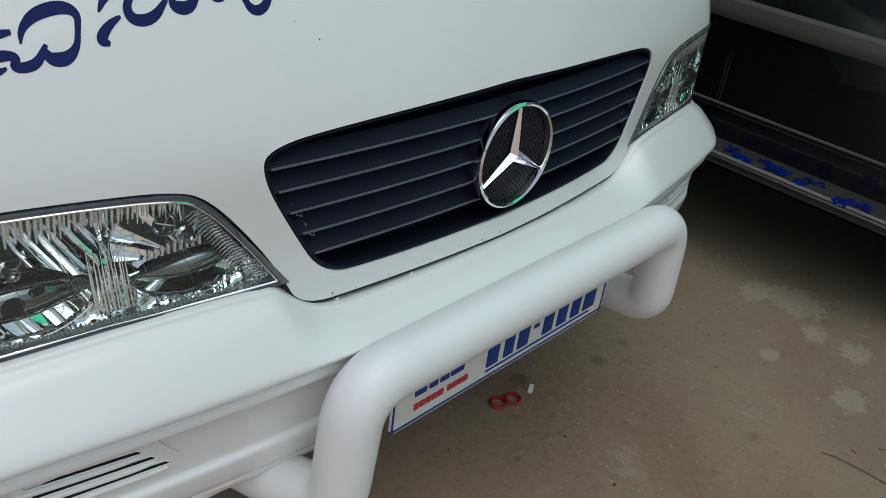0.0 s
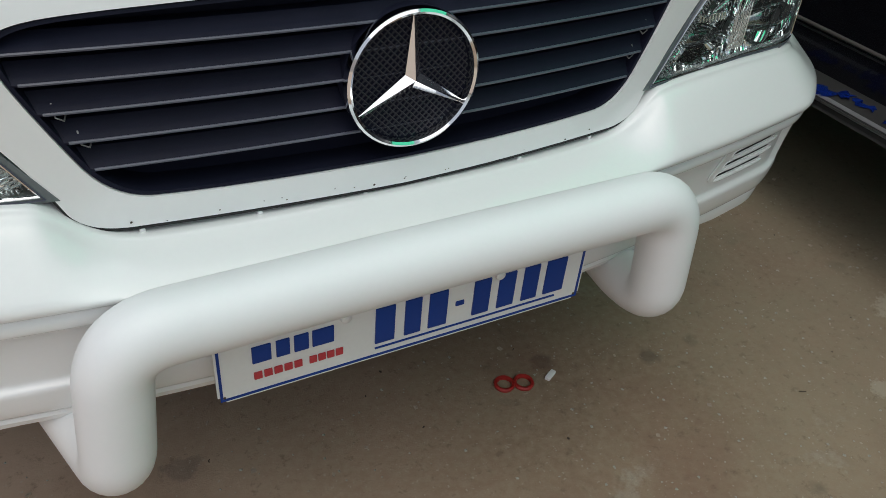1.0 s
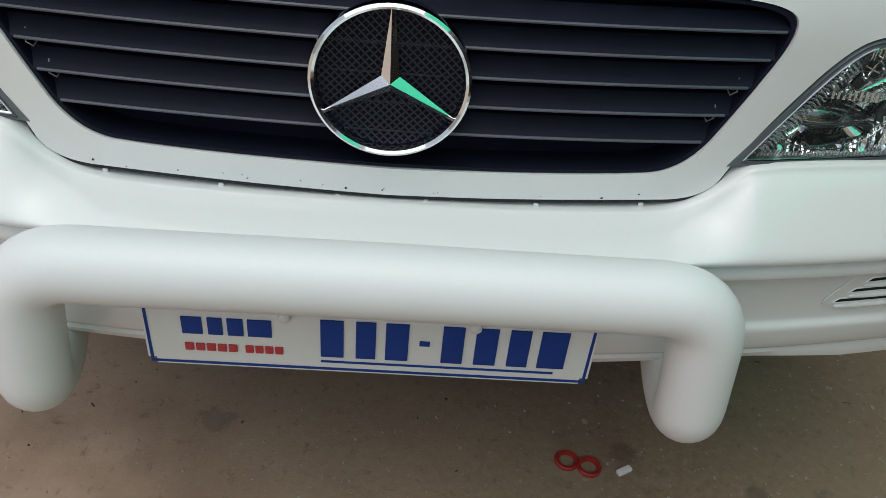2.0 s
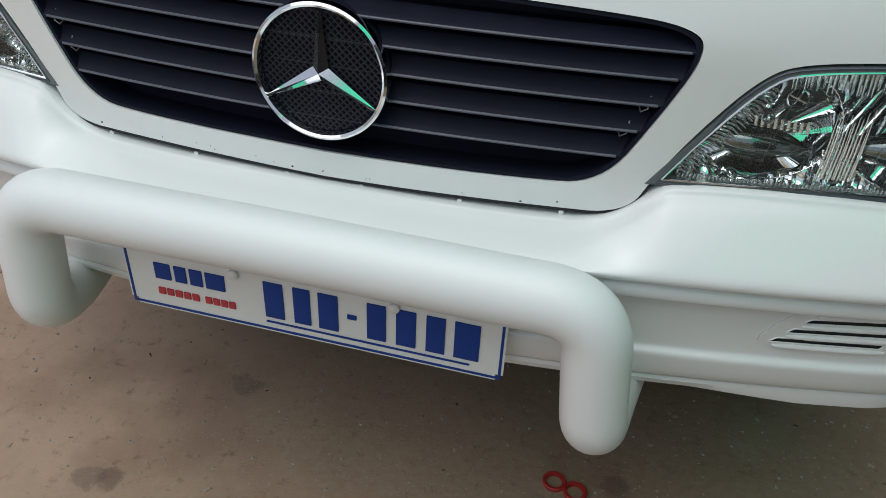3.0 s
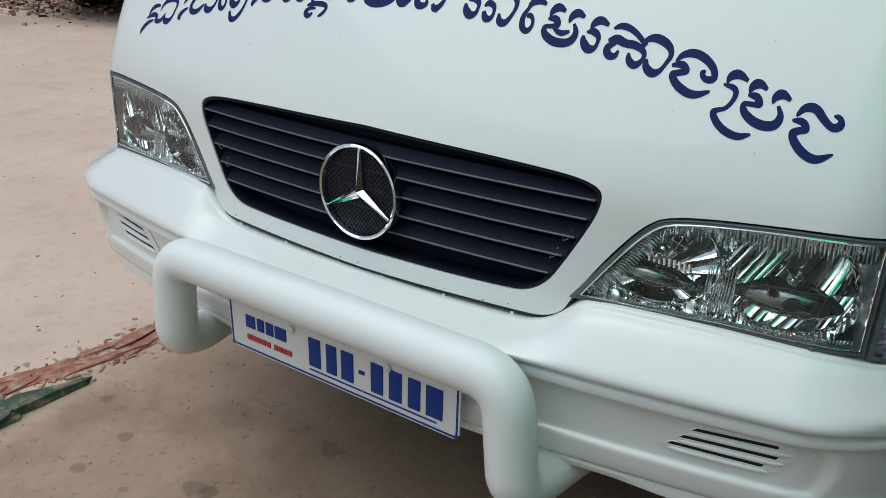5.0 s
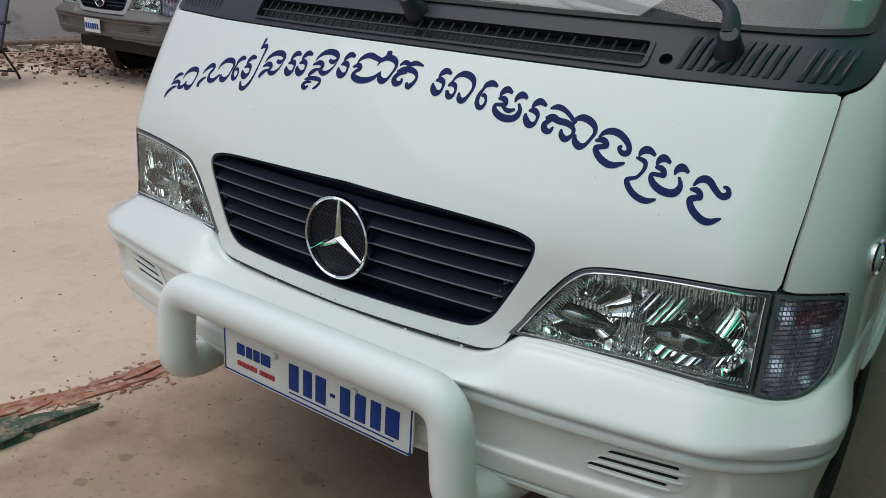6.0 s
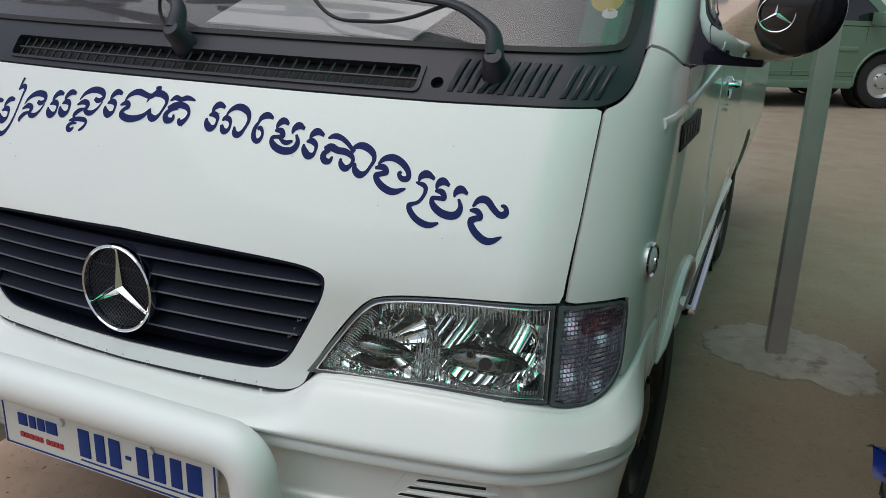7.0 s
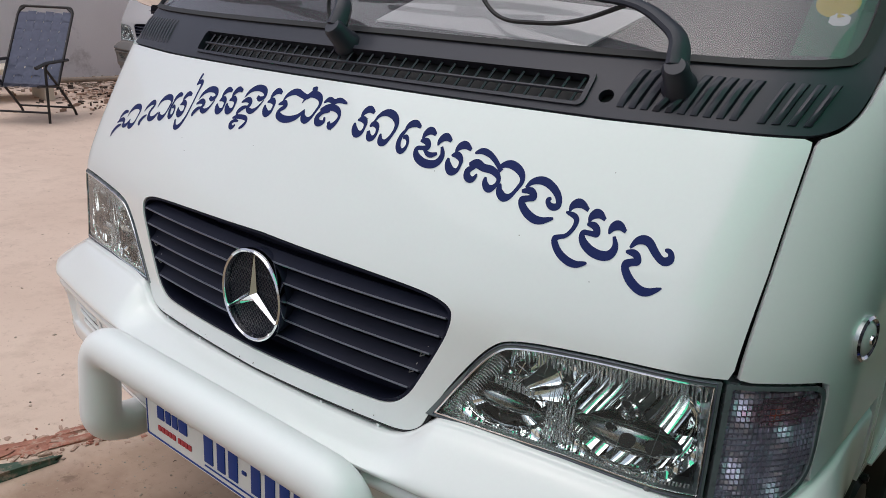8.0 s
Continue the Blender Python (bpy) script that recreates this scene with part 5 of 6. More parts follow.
        # black sheet close behind the plate stands for the shade inside the slots
        part("vent_back", panel([(sign * x, z) for x, z in plate], [], 0.03, fn, 0.0, -0.0008), RUBBER, vt)
        for x0, x1, z0, z1 in ((0.620, 0.752, 0.6038, 0.6065), (0.607, 0.750, 0.5853, 0.5880), (0.593, 0.738, 0.5674, 0.5695), (0.580, 0.716, 0.5501, 0.5505)):
            run = [Vector(fn(sign * (x0 + (x1 - x0) * t), z0 + (z1 - z0) * t)) + Vector((0, -0.0014, 0)) for t in np.linspace(0, 1, 14)]
            part("louvre", tube(run, [0.0020, 0.0032, 0.0037] + [0.0039] * 8 + [0.0037, 0.0032, 0.0020], 10), low_paint, vt)
        for q in slots:
            lip = [Vector(fn(sign * x, z + 0.0006)) + Vector((0, -0.0012, 0)) for x, z in q + q[:1]]
            part("slot_lip", tube(lip, 0.0011, 5), low_paint, vt)
        # lower lip of the bumper
        prof = [(0.048, 0.474), (0.032, 0.471), (0.030, 0.466), (0.034, 0.456), (0.050, 0.451), (0.10, 0.451)]
        b = swept(prof, sign * 0.20, sign * 0.955, 50)
        for v in b.verts:
            a = abs(v.co.x)
            drop = 0.013 * max(0.0, min(1.0, (a - 0.50) / 0.14)) * max(0.0, min(1.0, (0.89 - a) / 0.05)) * (1.0 if v.co.z < 0.465 else 0.0)
            v.co.z -= drop
        part("lower_lip", b, low_paint, van)
    part("bumper", swept(rounded(BUMPER, 1, False), -1.19, 1.19, 300, True), low_paint, van, "white moulded front bumper" if full else "grey-brown front bumper")
    for x in (-0.315, -0.185, -0.054, 0.046, 0.173, 0.298):
        m = basis(Vector((x, 0.0695 + contour(x)[1], 0.6755 + 0.06 * x * x)), Vector((1, 0, 0)), Vector((0, 0, 1)), Vector((0, -1, 0)))
        part("bolt_head", lathe([(0.0038, -0.01), (0.0034, 0.0005), (0.002, 0.0012), (0, 0.0014)], 10, m), low_paint, van)
    for x in (-0.73, -0.615, -0.475, 0.475, 0.615, 0.73):
        p, n = Vector(lamp_nose(along(x), 0.7385)), normal_of(lamp_nose, along(x), 0.7385)
        part("bolt_head", lathe([(0.0042, -0.004), (0.0040, 0.0020), (0.0024, 0.0030), (0, 0.0031)], 10, basis(p, n.orthogonal().normalized(), n.cross(n.orthogonal()).normalized(), n)), STEEL, van)
    # cowl and windscreen
    vent = fillet([(-0.435, 1.2445), (0.500, 1.2445), (0.498, 1.2080), (-0.435, 1.2080)], 0.008)
    co = part("cowl", panel(up_to(COWL), [up_to(SCREEN), vent, [(0.533 + 0.011 * math.cos(a), 1.221 + 0.009 * math.sin(a)) for a in np.linspace(0, 5.9, 12)]], 0.03, nose, 0.014, -0.003), COWLPLASTIC, van, "weathered black plastic cowl under the windscreen")
    part("vent_back", panel([(-0.45, 1.254), (0.55, 1.254), (0.55, 1.204), (-0.45, 1.204)], [], 0.05, nose, 0, -0.022), RUBBER, co)
    bm = bmesh.new()
    for z in (1.2255,):
        tube([Vector(nose(x, z)) - normal_of(nose, x, z) * 0.007 for x in np.linspace(-0.428, 0.496, 30)], 0.0028, 6, bm)
    for x in np.arange(-0.415, 0.496, 0.0250):
        tube([Vector(nose(x + dx, z)) - normal_of(nose, x, z) * 0.008 for dx, z in ((-0.004, 1.2085), (0.004, 1.2435))], 0.0024, 5, bm)
    part("vent_grid", bm, COWLPLASTIC, co)
    part("vent_frame", panel(fillet([(-0.443, 1.2500), (0.508, 1.2500), (0.506, 1.2035), (-0.443, 1.2035)], 0.012), [vent], 0.03, nose, 0.006, 0.001), COWLPLASTIC, co)
    for sx, xs in ((1, list(np.arange(0.563, 0.812, 0.0168))), (-1, list(np.arange(0.605, 0.775, 0.0168)))):
        for k, x in enumerate(xs):
            if sx > 0 and k == 10:
                continue
            top = 1.260 if sx < 0 or not 3 <= k <= 4 else 1.232
            bm = bmesh.new()
            w = 0.0058 if sx > 0 else 0.0048
            ends = [(x - 0.004, 1.209), (x + 0.010, top)]
            rws = []
            for t in np.linspace(0, 1, 6):
                a, z = ends[0][0] + (ends[1][0] - ends[0][0]) * t, 1.209 + (top - 1.209) * t
                s = along(sx * a)
                p, nn = Vector(nose(s, z)), normal_of(nose, s, z)
                side = (Vector(nose(s + 0.002, z)) - Vector(nose(s - 0.002, z))).normalized()
                h = (0.0045 if sx > 0 else 0.0022) * (0.25 if t in (0.0, 1.0) else 1.0)
                rws.append([p + side * u * w + nn * (v * h - 0.003) for u, v in ((-1.0, -0.6), (-0.95, 1.2), (-0.3, 1.6), (0.6, 1.15), (1.0, -0.6))])
            rb = grid(rws, bm)
            for row in (rws[0], rws[-1]):
                rb.faces.new([rb.verts.new(q) for q in row])
            part("rib", rb, COWLPLASTIC, co)
    glass = part("windscreen", panel(up_to(SCREEN), [], 0.05, nose, 0.005, -0.006), WINDGLASS, van, "tinted windscreen with stickers")
    glass.visible_shadow = False
    part("seal", panel(up_to([(x * 1.006, 1.58 + (z - 1.58) * 1.012) for x, z in SCREEN]), [up_to([(x * 0.992, 1.58 + (z - 1.58) * 0.985) for x, z in SCREEN])], 0.04, nose, 0.006, 0.0015), RUBBER, glass)

    def on_screen(x, z, o):
        s = along(x)
        return Vector(nose(s, z)) + normal_of(nose, s, z) * o

    def wiper(pivot, arm, blade, hose):
        p, n = on_screen(*pivot, 0.0), normal_of(nose, pivot[0], pivot[1])
        m = basis(p, n.orthogonal().normalized(), n.cross(n.orthogonal()).normalized(), n)
        w = part("wiper", lathe([(0.025, -0.004), (0.024, 0.005), (0.020, 0.010), (0.018, 0.040), (0.014, 0.046), (0, 0.047)], 20, m), COWLPLASTIC, van, "black wiper")
        pts = bent([on_screen(x, z, o) for x, z, o in arm], 0.05, 8)
        k = len(pts)
        part("arm", tube(pts, [0.0175 - 0.010 * (i / (k - 1)) ** 0.7 for i in range(k)], 10, None, True, (1.0, 0.65)), COWLPLASTIC, w)
        bl = [on_screen(x, z, 0.016) for x, z in blade]
        part("blade", tube([bl[0].lerp(bl[1], t) for t in np.linspace(0, 1, 10)], [0.003] + [0.0065] * 8 + [0.003], 6), RUBBER, w)
        part("yoke", tube([on_screen(blade[0][0] + (blade[1][0] - blade[0][0]) * t, blade[0][1] + (blade[1][1] - blade[0][1]) * t, 0.024 + 0.012 * math.sin(t * math.pi)) for t in np.linspace(0.15, 0.85, 10)], 0.005, 6), RUBBER, w)
        part("hose", tube(bent([on_screen(x, z, o) for x, z, o in hose], 0.06, 8), 0.0035, 6), RUBBER, w)

    wiper((0.626, 1.242), [(0.626, 1.246, 0.036), (0.616, 1.276, 0.045), (0.55, 1.312, 0.050), (0.35, 1.334, 0.042), (0.17, 1.350, 0.030)], [(-0.06, 1.343), (0.42, 1.343)],
          [(0.53, 1.314, 0.048), (0.44, 1.297, 0.02), (0.31, 1.300, 0.012), (0.25, 1.338, 0.025), (0.20, 1.351, 0.03)])
    wiper((0.020, 1.252), [(0.020, 1.256, 0.036), (0.016, 1.290, 0.045), (-0.05, 1.316, 0.048), (-0.25, 1.330, 0.042), (-0.42, 1.342, 0.030)], [(-0.66, 1.334), (-0.18, 1.340)],
          [(-0.05, 1.318, 0.046), (-0.06, 1.297, 0.020), (-0.02, 1.265, 0.012), (0.01, 1.253, 0.012)])
    if full:
        st = part("sticker", panel(up_to([(0.742, 1.298), (0.803, 1.298), (0.808, 1.415), (0.748, 1.435)]), [], 0.03, nose, 0, -0.012), STICKERGREEN, glass, "faded green tax stickers")
        part("sticker", panel([(along(0.776 + 0.026 * math.cos(a)), 1.368 + 0.020 * math.sin(a)) for a in np.linspace(0, 6.0, 20)], [], 0.02, nose, 0, -0.0112), STICKERYELLOW, glass, "round yellow sticker")
        part("sticker", panel(up_to(rounded([(0.772, 1.338), (0.796, 1.338), (0.796, 1.354), (0.772, 1.354)], 1)), [], 0.02, nose, 0, -0.0112), PAPER, glass, "small pale sticker")
    # cabin
    bm = bmesh.new()
    r = []
    for y, z in ((0.34, 1.20), (0.40, 1.225), (0.60, 1.245), (0.85, 1.235), (0.93, 1.20), (0.95, 1.0), (0.95, 0.7)):
        r.append([(x, y + 0.10 * (x / 0.8) ** 2, z) for x in np.linspace(-0.80, 0.80, 12)])
    part("dashboard", grid(r, bm), DASH, van)
    if full:
        bm = bmesh.new()
        box(bm, (-0.02, 0.42, 1.243), (0.42, 0.66, 1.247), None, 0.0)
        part("paper", bm, PAPER, van, "white paper on the dashboard")
    for sx in (-1, 1):
        bm = bmesh.new()
        box(bm, (sx * 0.38 - 0.24, 1.45, 0.75), (sx * 0.38 + 0.24, 1.60, 1.55), Matrix.Identity(4), 0.05)
        box(bm, (sx * 0.38 - 0.13, 1.50, 1.56), (sx * 0.38 + 0.13, 1.60, 1.74), Matrix.Identity(4), 0.04)
        part("seat", bm, INTERIOR, van)
    bm = bmesh.new()
    box(bm, (-0.72, 2.2, 0.5), (0.72, 2.24, 1.9))
    box(bm, (-0.78, 0.95, 0.55), (0.78, 2.2, 0.6))
    part("bulkhead", bm, INTERIOR, van)
    # roof, tail, floor pan
    r = []
    for i in range(13):
        t = i / 12
        y0 = spline(1.925, FRONT)
        y = y0 + (4.66 - y0) * t
        r.append([(x, y + (0.09 * (x / 0.78) ** 2 if i == 0 else 0), 1.925 + 0.06 * (1 - (x / 0.79) ** 4) * min(1, t * 8)) for x in np.linspace(-0.805 + 0.075 * min(1.0, t * 2), 0.805 - 0.075 * min(1.0, t * 2), 14)])
    part("roof", grid(r), paint, van)
    bm = bmesh.new()
    box(bm, (-0.735, 4.66, 0.42), (0.735, 4.72, 1.92), None, 0.02)
    part("tail", bm, paint, van)
    bm = bmesh.new()
    box(bm, (-0.70, 0.26, 0.30), (0.70, 4.6, 0.52), None, 0.03)
    box(bm, (-0.78, 0.30, 0.46), (0.78, 0.44, 0.70), None, 0.02)
    part("floor_pan", bm, RUBBER, van)
    for sx in (-1, 1):
        for yc in (0.97, 3.5):
            m = basis(Vector((sx * 0.60, yc, 0.34)), Vector((0, 1, 0)), Vector((0, 0, 1)), Vector((sx, 0, 0)))
            part("wheel_arch", lathe([(0.40, 0.0), (0.40, 0.175)], 32, m), RUBBER, van)
    number_plate(van, full)
    if full:
        khmer_row(van, hood)
        half = [(0.440, 0.15, 0.420), (0.408, 0.03, 0.430), (0.394, -0.036, 0.458), (0.374, -0.036, 0.646), (0.25, -0.036, 0.646)]
        path = bent([(-x - 0.002, y, z - 0.004) for x, y, z in half] + [(0.0, -0.036, 0.643)] + [(x - 0.012, y, z - 0.004) for x, y, z in reversed([(0.420, 0.15, 0.424), (0.402, 0.03, 0.432)] + half[2:])], 0.10, 12)
        part("bull_bar", tube(path, 0.0412, 28), BARPAINT, van, "white tubular bull bar hooked under the bumper")
        br = bmesh.new()
        for x in (-0.30, 0.30):
            box(br, (x - 0.02, -0.005, 0.615), (x + 0.02, 0.05, 0.64), None, 0.004)
        part("bar_bracket", br, BARPAINT, van)
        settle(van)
    return van


minibus("white minibus with blue lettering, chrome star badge and bull bar", WHITE, WHITE)

# ---- the yard ----
bm = bmesh.new()
R = 300
bm.faces.new([bm.verts.new(p) for p in ((-R, -R, 0), (R, -R, 0), (R, R, 0), (-R, R, 0))])
tagged(part("ground", bm, GROUND, None, smooth=False), "brown worn concrete giving way to pinkish sand", "ground", kind="structure")

bm = bmesh.new()
box(bm, (-10.65, -14, 0), (-10.4, 22, 3.2), None, 0.02)
tagged(part("wall_west", bm, PLASTER, None), "stained grey-lilac plastered yard wall", "wall", kind="structure")
bm = bmesh.new()
box(bm, (-10.4, 16.0, 0), (16, 16.25, 3.0), None, 0.02)
tagged(part("wall_north", bm, PLASTER, None), "plain plastered yard wall", "wall", kind="structure")

# unseen green roof sheets beside the minibus, assumed for the green light, on a steel post
bm = bmesh.new()
r = []
for i in range(161):
    x = 2.0 + 3.3 * i / 160
    r.append([(x, y, 4.0 - 0.04 * (x - 2.0) + 0.018 * math.sin(x * 2 * math.pi / 0.15)) for y in (-5.0, -1.0, 3.2)])
tagged(part("ceiling", grid(r), CANOPY, None), "assumed unseen green translucent corrugated roof sheets", "roof", kind="structure")

# unseen green wall, assumed and added for the green reflections on this side
r = []
for i in range(241):
    y = -5.0 + 10.0 * i / 240
    r.append([(5.25 + 0.018 * math.sin(y * 2 * math.pi / 0.15), y, z) for z in (0.02, 1.5, 3.88)])
tagged(part("wall_east", grid(r), CANOPY, None), "assumed unseen green translucent corrugated sheet wall", "wall", kind="structure")

post = thing("steel_post", "grey painted square steel post set in concrete", "post", (1.130, 2.31, 0))
bm = bmesh.new()
box(bm, (-0.036, -0.036, 0.0), (0.036, 0.036, 3.85), pose(0, 0, 0, 0, 0, 12), 0.012)
box(bm, (0.0, -0.03, 3.85), (1.6, 0.03, 3.92), None, 0.005)
part("shaft", bm, POLESTEEL, post)
REACH = [(-180, 0.285), (-126, 0.20), (-77, 0.216), (-55, 0.21), (-44, 0.37), (-28, 0.41), (0, 0.37), (45, 0.345), (112, 0.32), (180, 0.285)]
rws = []
for i in range(97):
    a = -math.pi + 2 * math.pi * i / 96
    edge = np.interp(math.degrees(a), [q[0] for q in REACH], [q[1] for q in REACH])
    c = Vector((math.cos(a), math.sin(a), 0))
    edge *= 1 + 0.10 * noise.noise(c * 5.0) + 0.07 * noise.noise(c * 14.0)
    row = []
    for q, z in ((1.0, -0.002), (0.985, 0.006), (0.93, 0.010), (0.82, 0.012), (0.68, 0.014), (0.52, 0.017), (0.36, 0.022), (0.2, 0.026), (0.05, 0.028)):
        p = c * edge * q
        row.append(p + Vector((0, 0, z + (0.005 * noise.noise(p * 14) + 0.003 * noise.noise(p * 45) if z > 0 else 0))))
    rws.append(row)
bm = grid(rws)
bmesh.ops.remove_doubles(bm, verts=bm.verts, dist=1e-5)
part("footing", bm, PALECONC, post, "pale rough concrete footing")


# ---- other vehicles ----
def car(name, label, at, turn, paint, length, wide, high, sill, step=False, mirror=True, group="cars in the yard", ahead=0.0):
    """A parked car along its own y axis, nose to +y, middle at the origin."""
    ob = thing(name, label, "car", at, turn, group)
    h, w = length / 2, wide / 2
    hc = h + ahead
    wr, wy = 0.36, length * 0.30

    def side(y, z):
        t = max(0.0, (z - 1.0) / 0.8)
        return (w - 0.16 * t * t - 0.03 * max(0.0, 0.7 - z) ** 1.0, y, z)

    for sign in (-1, 1):
        fn = lambda y, z: (sign * side(y, z)[0], y, z)
        arcs = lambda c, a0, a1: [(c + 0.43 * math.cos(a), wr + 0.42 * math.sin(a)) for a in np.linspace(radians(a0), radians(a1), 14)]
        low = [(h - 0.06, sill)] + arcs(wy, -10, 190) + arcs(-wy, -10, 190) + [(-h + 0.05, sill), (-h, 0.75), (-h + 0.03, 1.05), (hc - 1.25, 1.05), (h - 0.15, 0.92), (h, 0.75)]
        body = part("body_side", panel(low, [], 0.08, fn, 0.03), paint, ob)
        top = [(-h + 0.06, 1.06), (hc - 1.27, 1.06), (hc - 1.95, high - 0.06), (-h + 0.35, high - 0.06)]
        wins = [[(hc - 2.45, 1.12), (hc - 1.50, 1.12), (hc - 2.02, high - 0.16), (hc - 2.45, high - 0.16)], [(hc - 3.35, 1.12), (hc - 2.53, 1.12), (hc - 2.53, high - 0.16), (hc - 3.35, high - 0.16)], [(-h + 0.30, 1.12), (hc - 3.43, 1.12), (hc - 3.43, high - 0.16), (-h + 0.48, high - 0.16)]]
        part("upper_side", panel(top, wins, 0.1, fn, 0.03), paint, ob)
        for q in wins:
            part("side_window", panel(q, [], 0.2, fn, 0.004, -0.008), DARKGLASS, ob)
        for y0, y1 in ((-0.95, 0.05), (0.06, 1.02)):
            line = [(y0, 1.05), (y0, sill + 0.06), (y1, sill + 0.06), (y1, 1.05)]
            part("door_gap", tube([Vector(fn(y, z)) for y, z in line], 0.004, 5), RUBBER, body)
            part("door_handle", tube(bent([Vector(fn(y0 + a, 0.92)) + Vector((sign * b, 0, 0)) for a, b in ((0.05, 0), (0.06, 0.03), (0.20, 0.03), (0.21, 0))], 0.015), 0.010, 8), paint, body)
        prof = [(0.0, 0.797), (0.014, 0.787), (0.017, 0.762), (0.016, 0.740), (0.010, 0.732), (0.0, 0.730)]
        part("side_moulding", grid([[(sign * (side(y, z)[0] + o), y, z) for o, z in prof] for y in np.linspace(-wy + 0.46, wy - 0.46, 12)]), MOULDING if step else paint, ob, "dull side moulding")
        # grey on the black car: the crease's highlight is put into its colour
        prof = [(0.0, 0.479), (0.006, 0.477), (0.007, 0.473), (0.003, 0.469), (0.0, 0.468)]
        part("crease", grid([[(sign * (side(y, z)[0] + o), y, z) for o, z in prof] for y in np.linspace(-wy + 0.46, wy - 0.46, 12)]), MOULDING if step else paint, ob)
        if step:
            bm = bmesh.new()
            box(bm, (sign * (w - 0.12), -0.60, 0.340), (sign * (w + 0.115), 0.47, 0.366), None, 0.014)
            st = part("running_board", bm, TRIMGREY, ob, "dark running board with a chrome edge and blue film")
            bm = bmesh.new()
            box(bm, (sign * (w + 0.106), -0.585, 0.3565), (sign * (w + 0.119), 0.455, 0.3685), None, 0.004)
            part("chrome_edge", bm, ALLOY, st, "bright metal edge")
            rng = random.Random(4)
            for k in range(16):
                y, o = -0.56 + k * 0.062 + rng.uniform(-0.02, 0.02), rng.uniform(0.015, 0.075)
                rws = []
                for i in range(6):
                    rws.append([(sign * (w + o + 0.010 * math.sin(i * 1.9 + k) + (0.024 + 0.016 * (k % 3)) * j / 4), y + (0.035 + 0.03 * (k % 2)) * i / 5 + rng.uniform(-0.008, 0.008), 0.3675 + rng.uniform(0, 0.004)) for j in range(5)])
                part("film", grid(rws), BLUEFILM, st, "torn blue protective film" if k == 0 else "")
            rws = [[(sign * (w + 0.06 + 0.09 * j / 4), 0.42 + 0.21 * i / 5 + 0.05 * j / 4, 0.366 + 0.035 * math.sin(i * 0.9) * (j / 4) + rng.uniform(0, 0.004)) for j in range(5)] for i in range(6)]
            part("film", grid(rws), BLUEFILM, st, "loose blue film at the end of the board")
        else:
            bm = bmesh.new()
            box(bm, (sign * (w - 0.10), -wy + 0.46, sill - 0.10), (sign * (w + 0.005), wy - 0.46, sill), None, 0.02)
            part("sill", bm, paint, ob)
        for yc in (wy, -wy):
            wheel(ob, sign * (w - 0.02), yc, wr, sign, None if step else ALLOY)
            m = basis(Vector((sign * (w - 0.30), yc, wr)), Vector((0, 1, 0)), Vector((0, 0, 1)), Vector((sign, 0, 0)))
            part("wheel_arch", lathe([(0.43, 0.0), (0.43, 0.27)], 28, m), RUBBER, ob)
            arc = [Vector(fn(yc + 0.44 * math.cos(a), wr + 0.43 * math.sin(a))) for a in np.linspace(radians(-5), radians(185), 18)]
            part("arch_lip", tube(arc, 0.016, 8), paint, ob)
        if mirror:
            bm = bmesh.new()
            box(bm, (sign * (w + 0.02), hc - 1.75, 1.08), (sign * (w + 0.24), hc - 1.62, 1.24), None, 0.035)
            box(bm, (sign * (w - 0.06), hc - 1.72, 1.07), (sign * (w + 0.06), hc - 1.66, 1.12), None, 0.01)
            part("door_mirror", bm, paint, ob)

    def across(points, nm, material):
        part(nm, grid([[(x * (w - 0.02), y, z - 0.03 * x * x) for x in np.linspace(-1, 1, 9)] for y, z in points]), material, ob)

    across([(h + 0.03, sill), (h + 0.06, 0.55), (h + 0.04, 0.72), (h - 0.02, 0.84)], "front_end", paint)
    across([(h - 0.02, 0.84), (h - 0.12, 0.94), (h - 0.6, 1.02), (hc - 1.26, 1.07)], "hood", paint)
    across([(-h, sill), (-h - 0.03, 0.7), (-h + 0.02, 1.05)], "tail", paint)
    wt = w - 0.16
    part("windscreen", grid([[(x * (w - 0.05 - 0.13 * t), hc - 1.28 - 0.68 * t, 1.07 + (high - 0.08 - 1.07) * t) for x in np.linspace(-1, 1, 7)] for t in np.linspace(0, 1, 4)]), DARKGLASS, ob)
    part("rear_window", grid([[(x * (w - 0.05 - 0.13 * t), -h + 0.03 + 0.33 * t, 1.05 + (high - 0.08 - 1.05) * t) for x in np.linspace(-1, 1, 7)] for t in np.linspace(0, 1, 4)]), DARKGLASS, ob)
    part("roof", grid([[(x * wt, y, high - 0.06 * x**4 - 0.02) for x in np.linspace(-1, 1, 9)] for y in np.linspace(-h + 0.34, hc - 1.94, 8)]), paint, ob)
    bm = bmesh.new()
    box(bm, (-w + 0.25, -h + 0.1, 0.28), (w - 0.25, h - 0.1, 0.6), None, 0.03)
    part("floor_pan", bm, RUBBER, ob)
    return ob


car("black_suv", "black off-road car with a chrome-edged running board", (2.437, 0.385, 0), 0, BLACKPAINT, 4.4, 1.86, 1.85, 0.40, step=True, mirror=False)
car("green_car", "grey-green estate car parked across the yard", (0.32, 11.4, 0), -58, GREENPAINT, 4.6, 1.76, 1.72, 0.36, group="cars in the yard", ahead=0.48)

van2 = minibus("silver minibus with a grey-brown bumper by the wall", SILVER, TAUPE, False)
van2.matrix_world = pose(-6.55, 3.63, 0, 0, 0, 1)


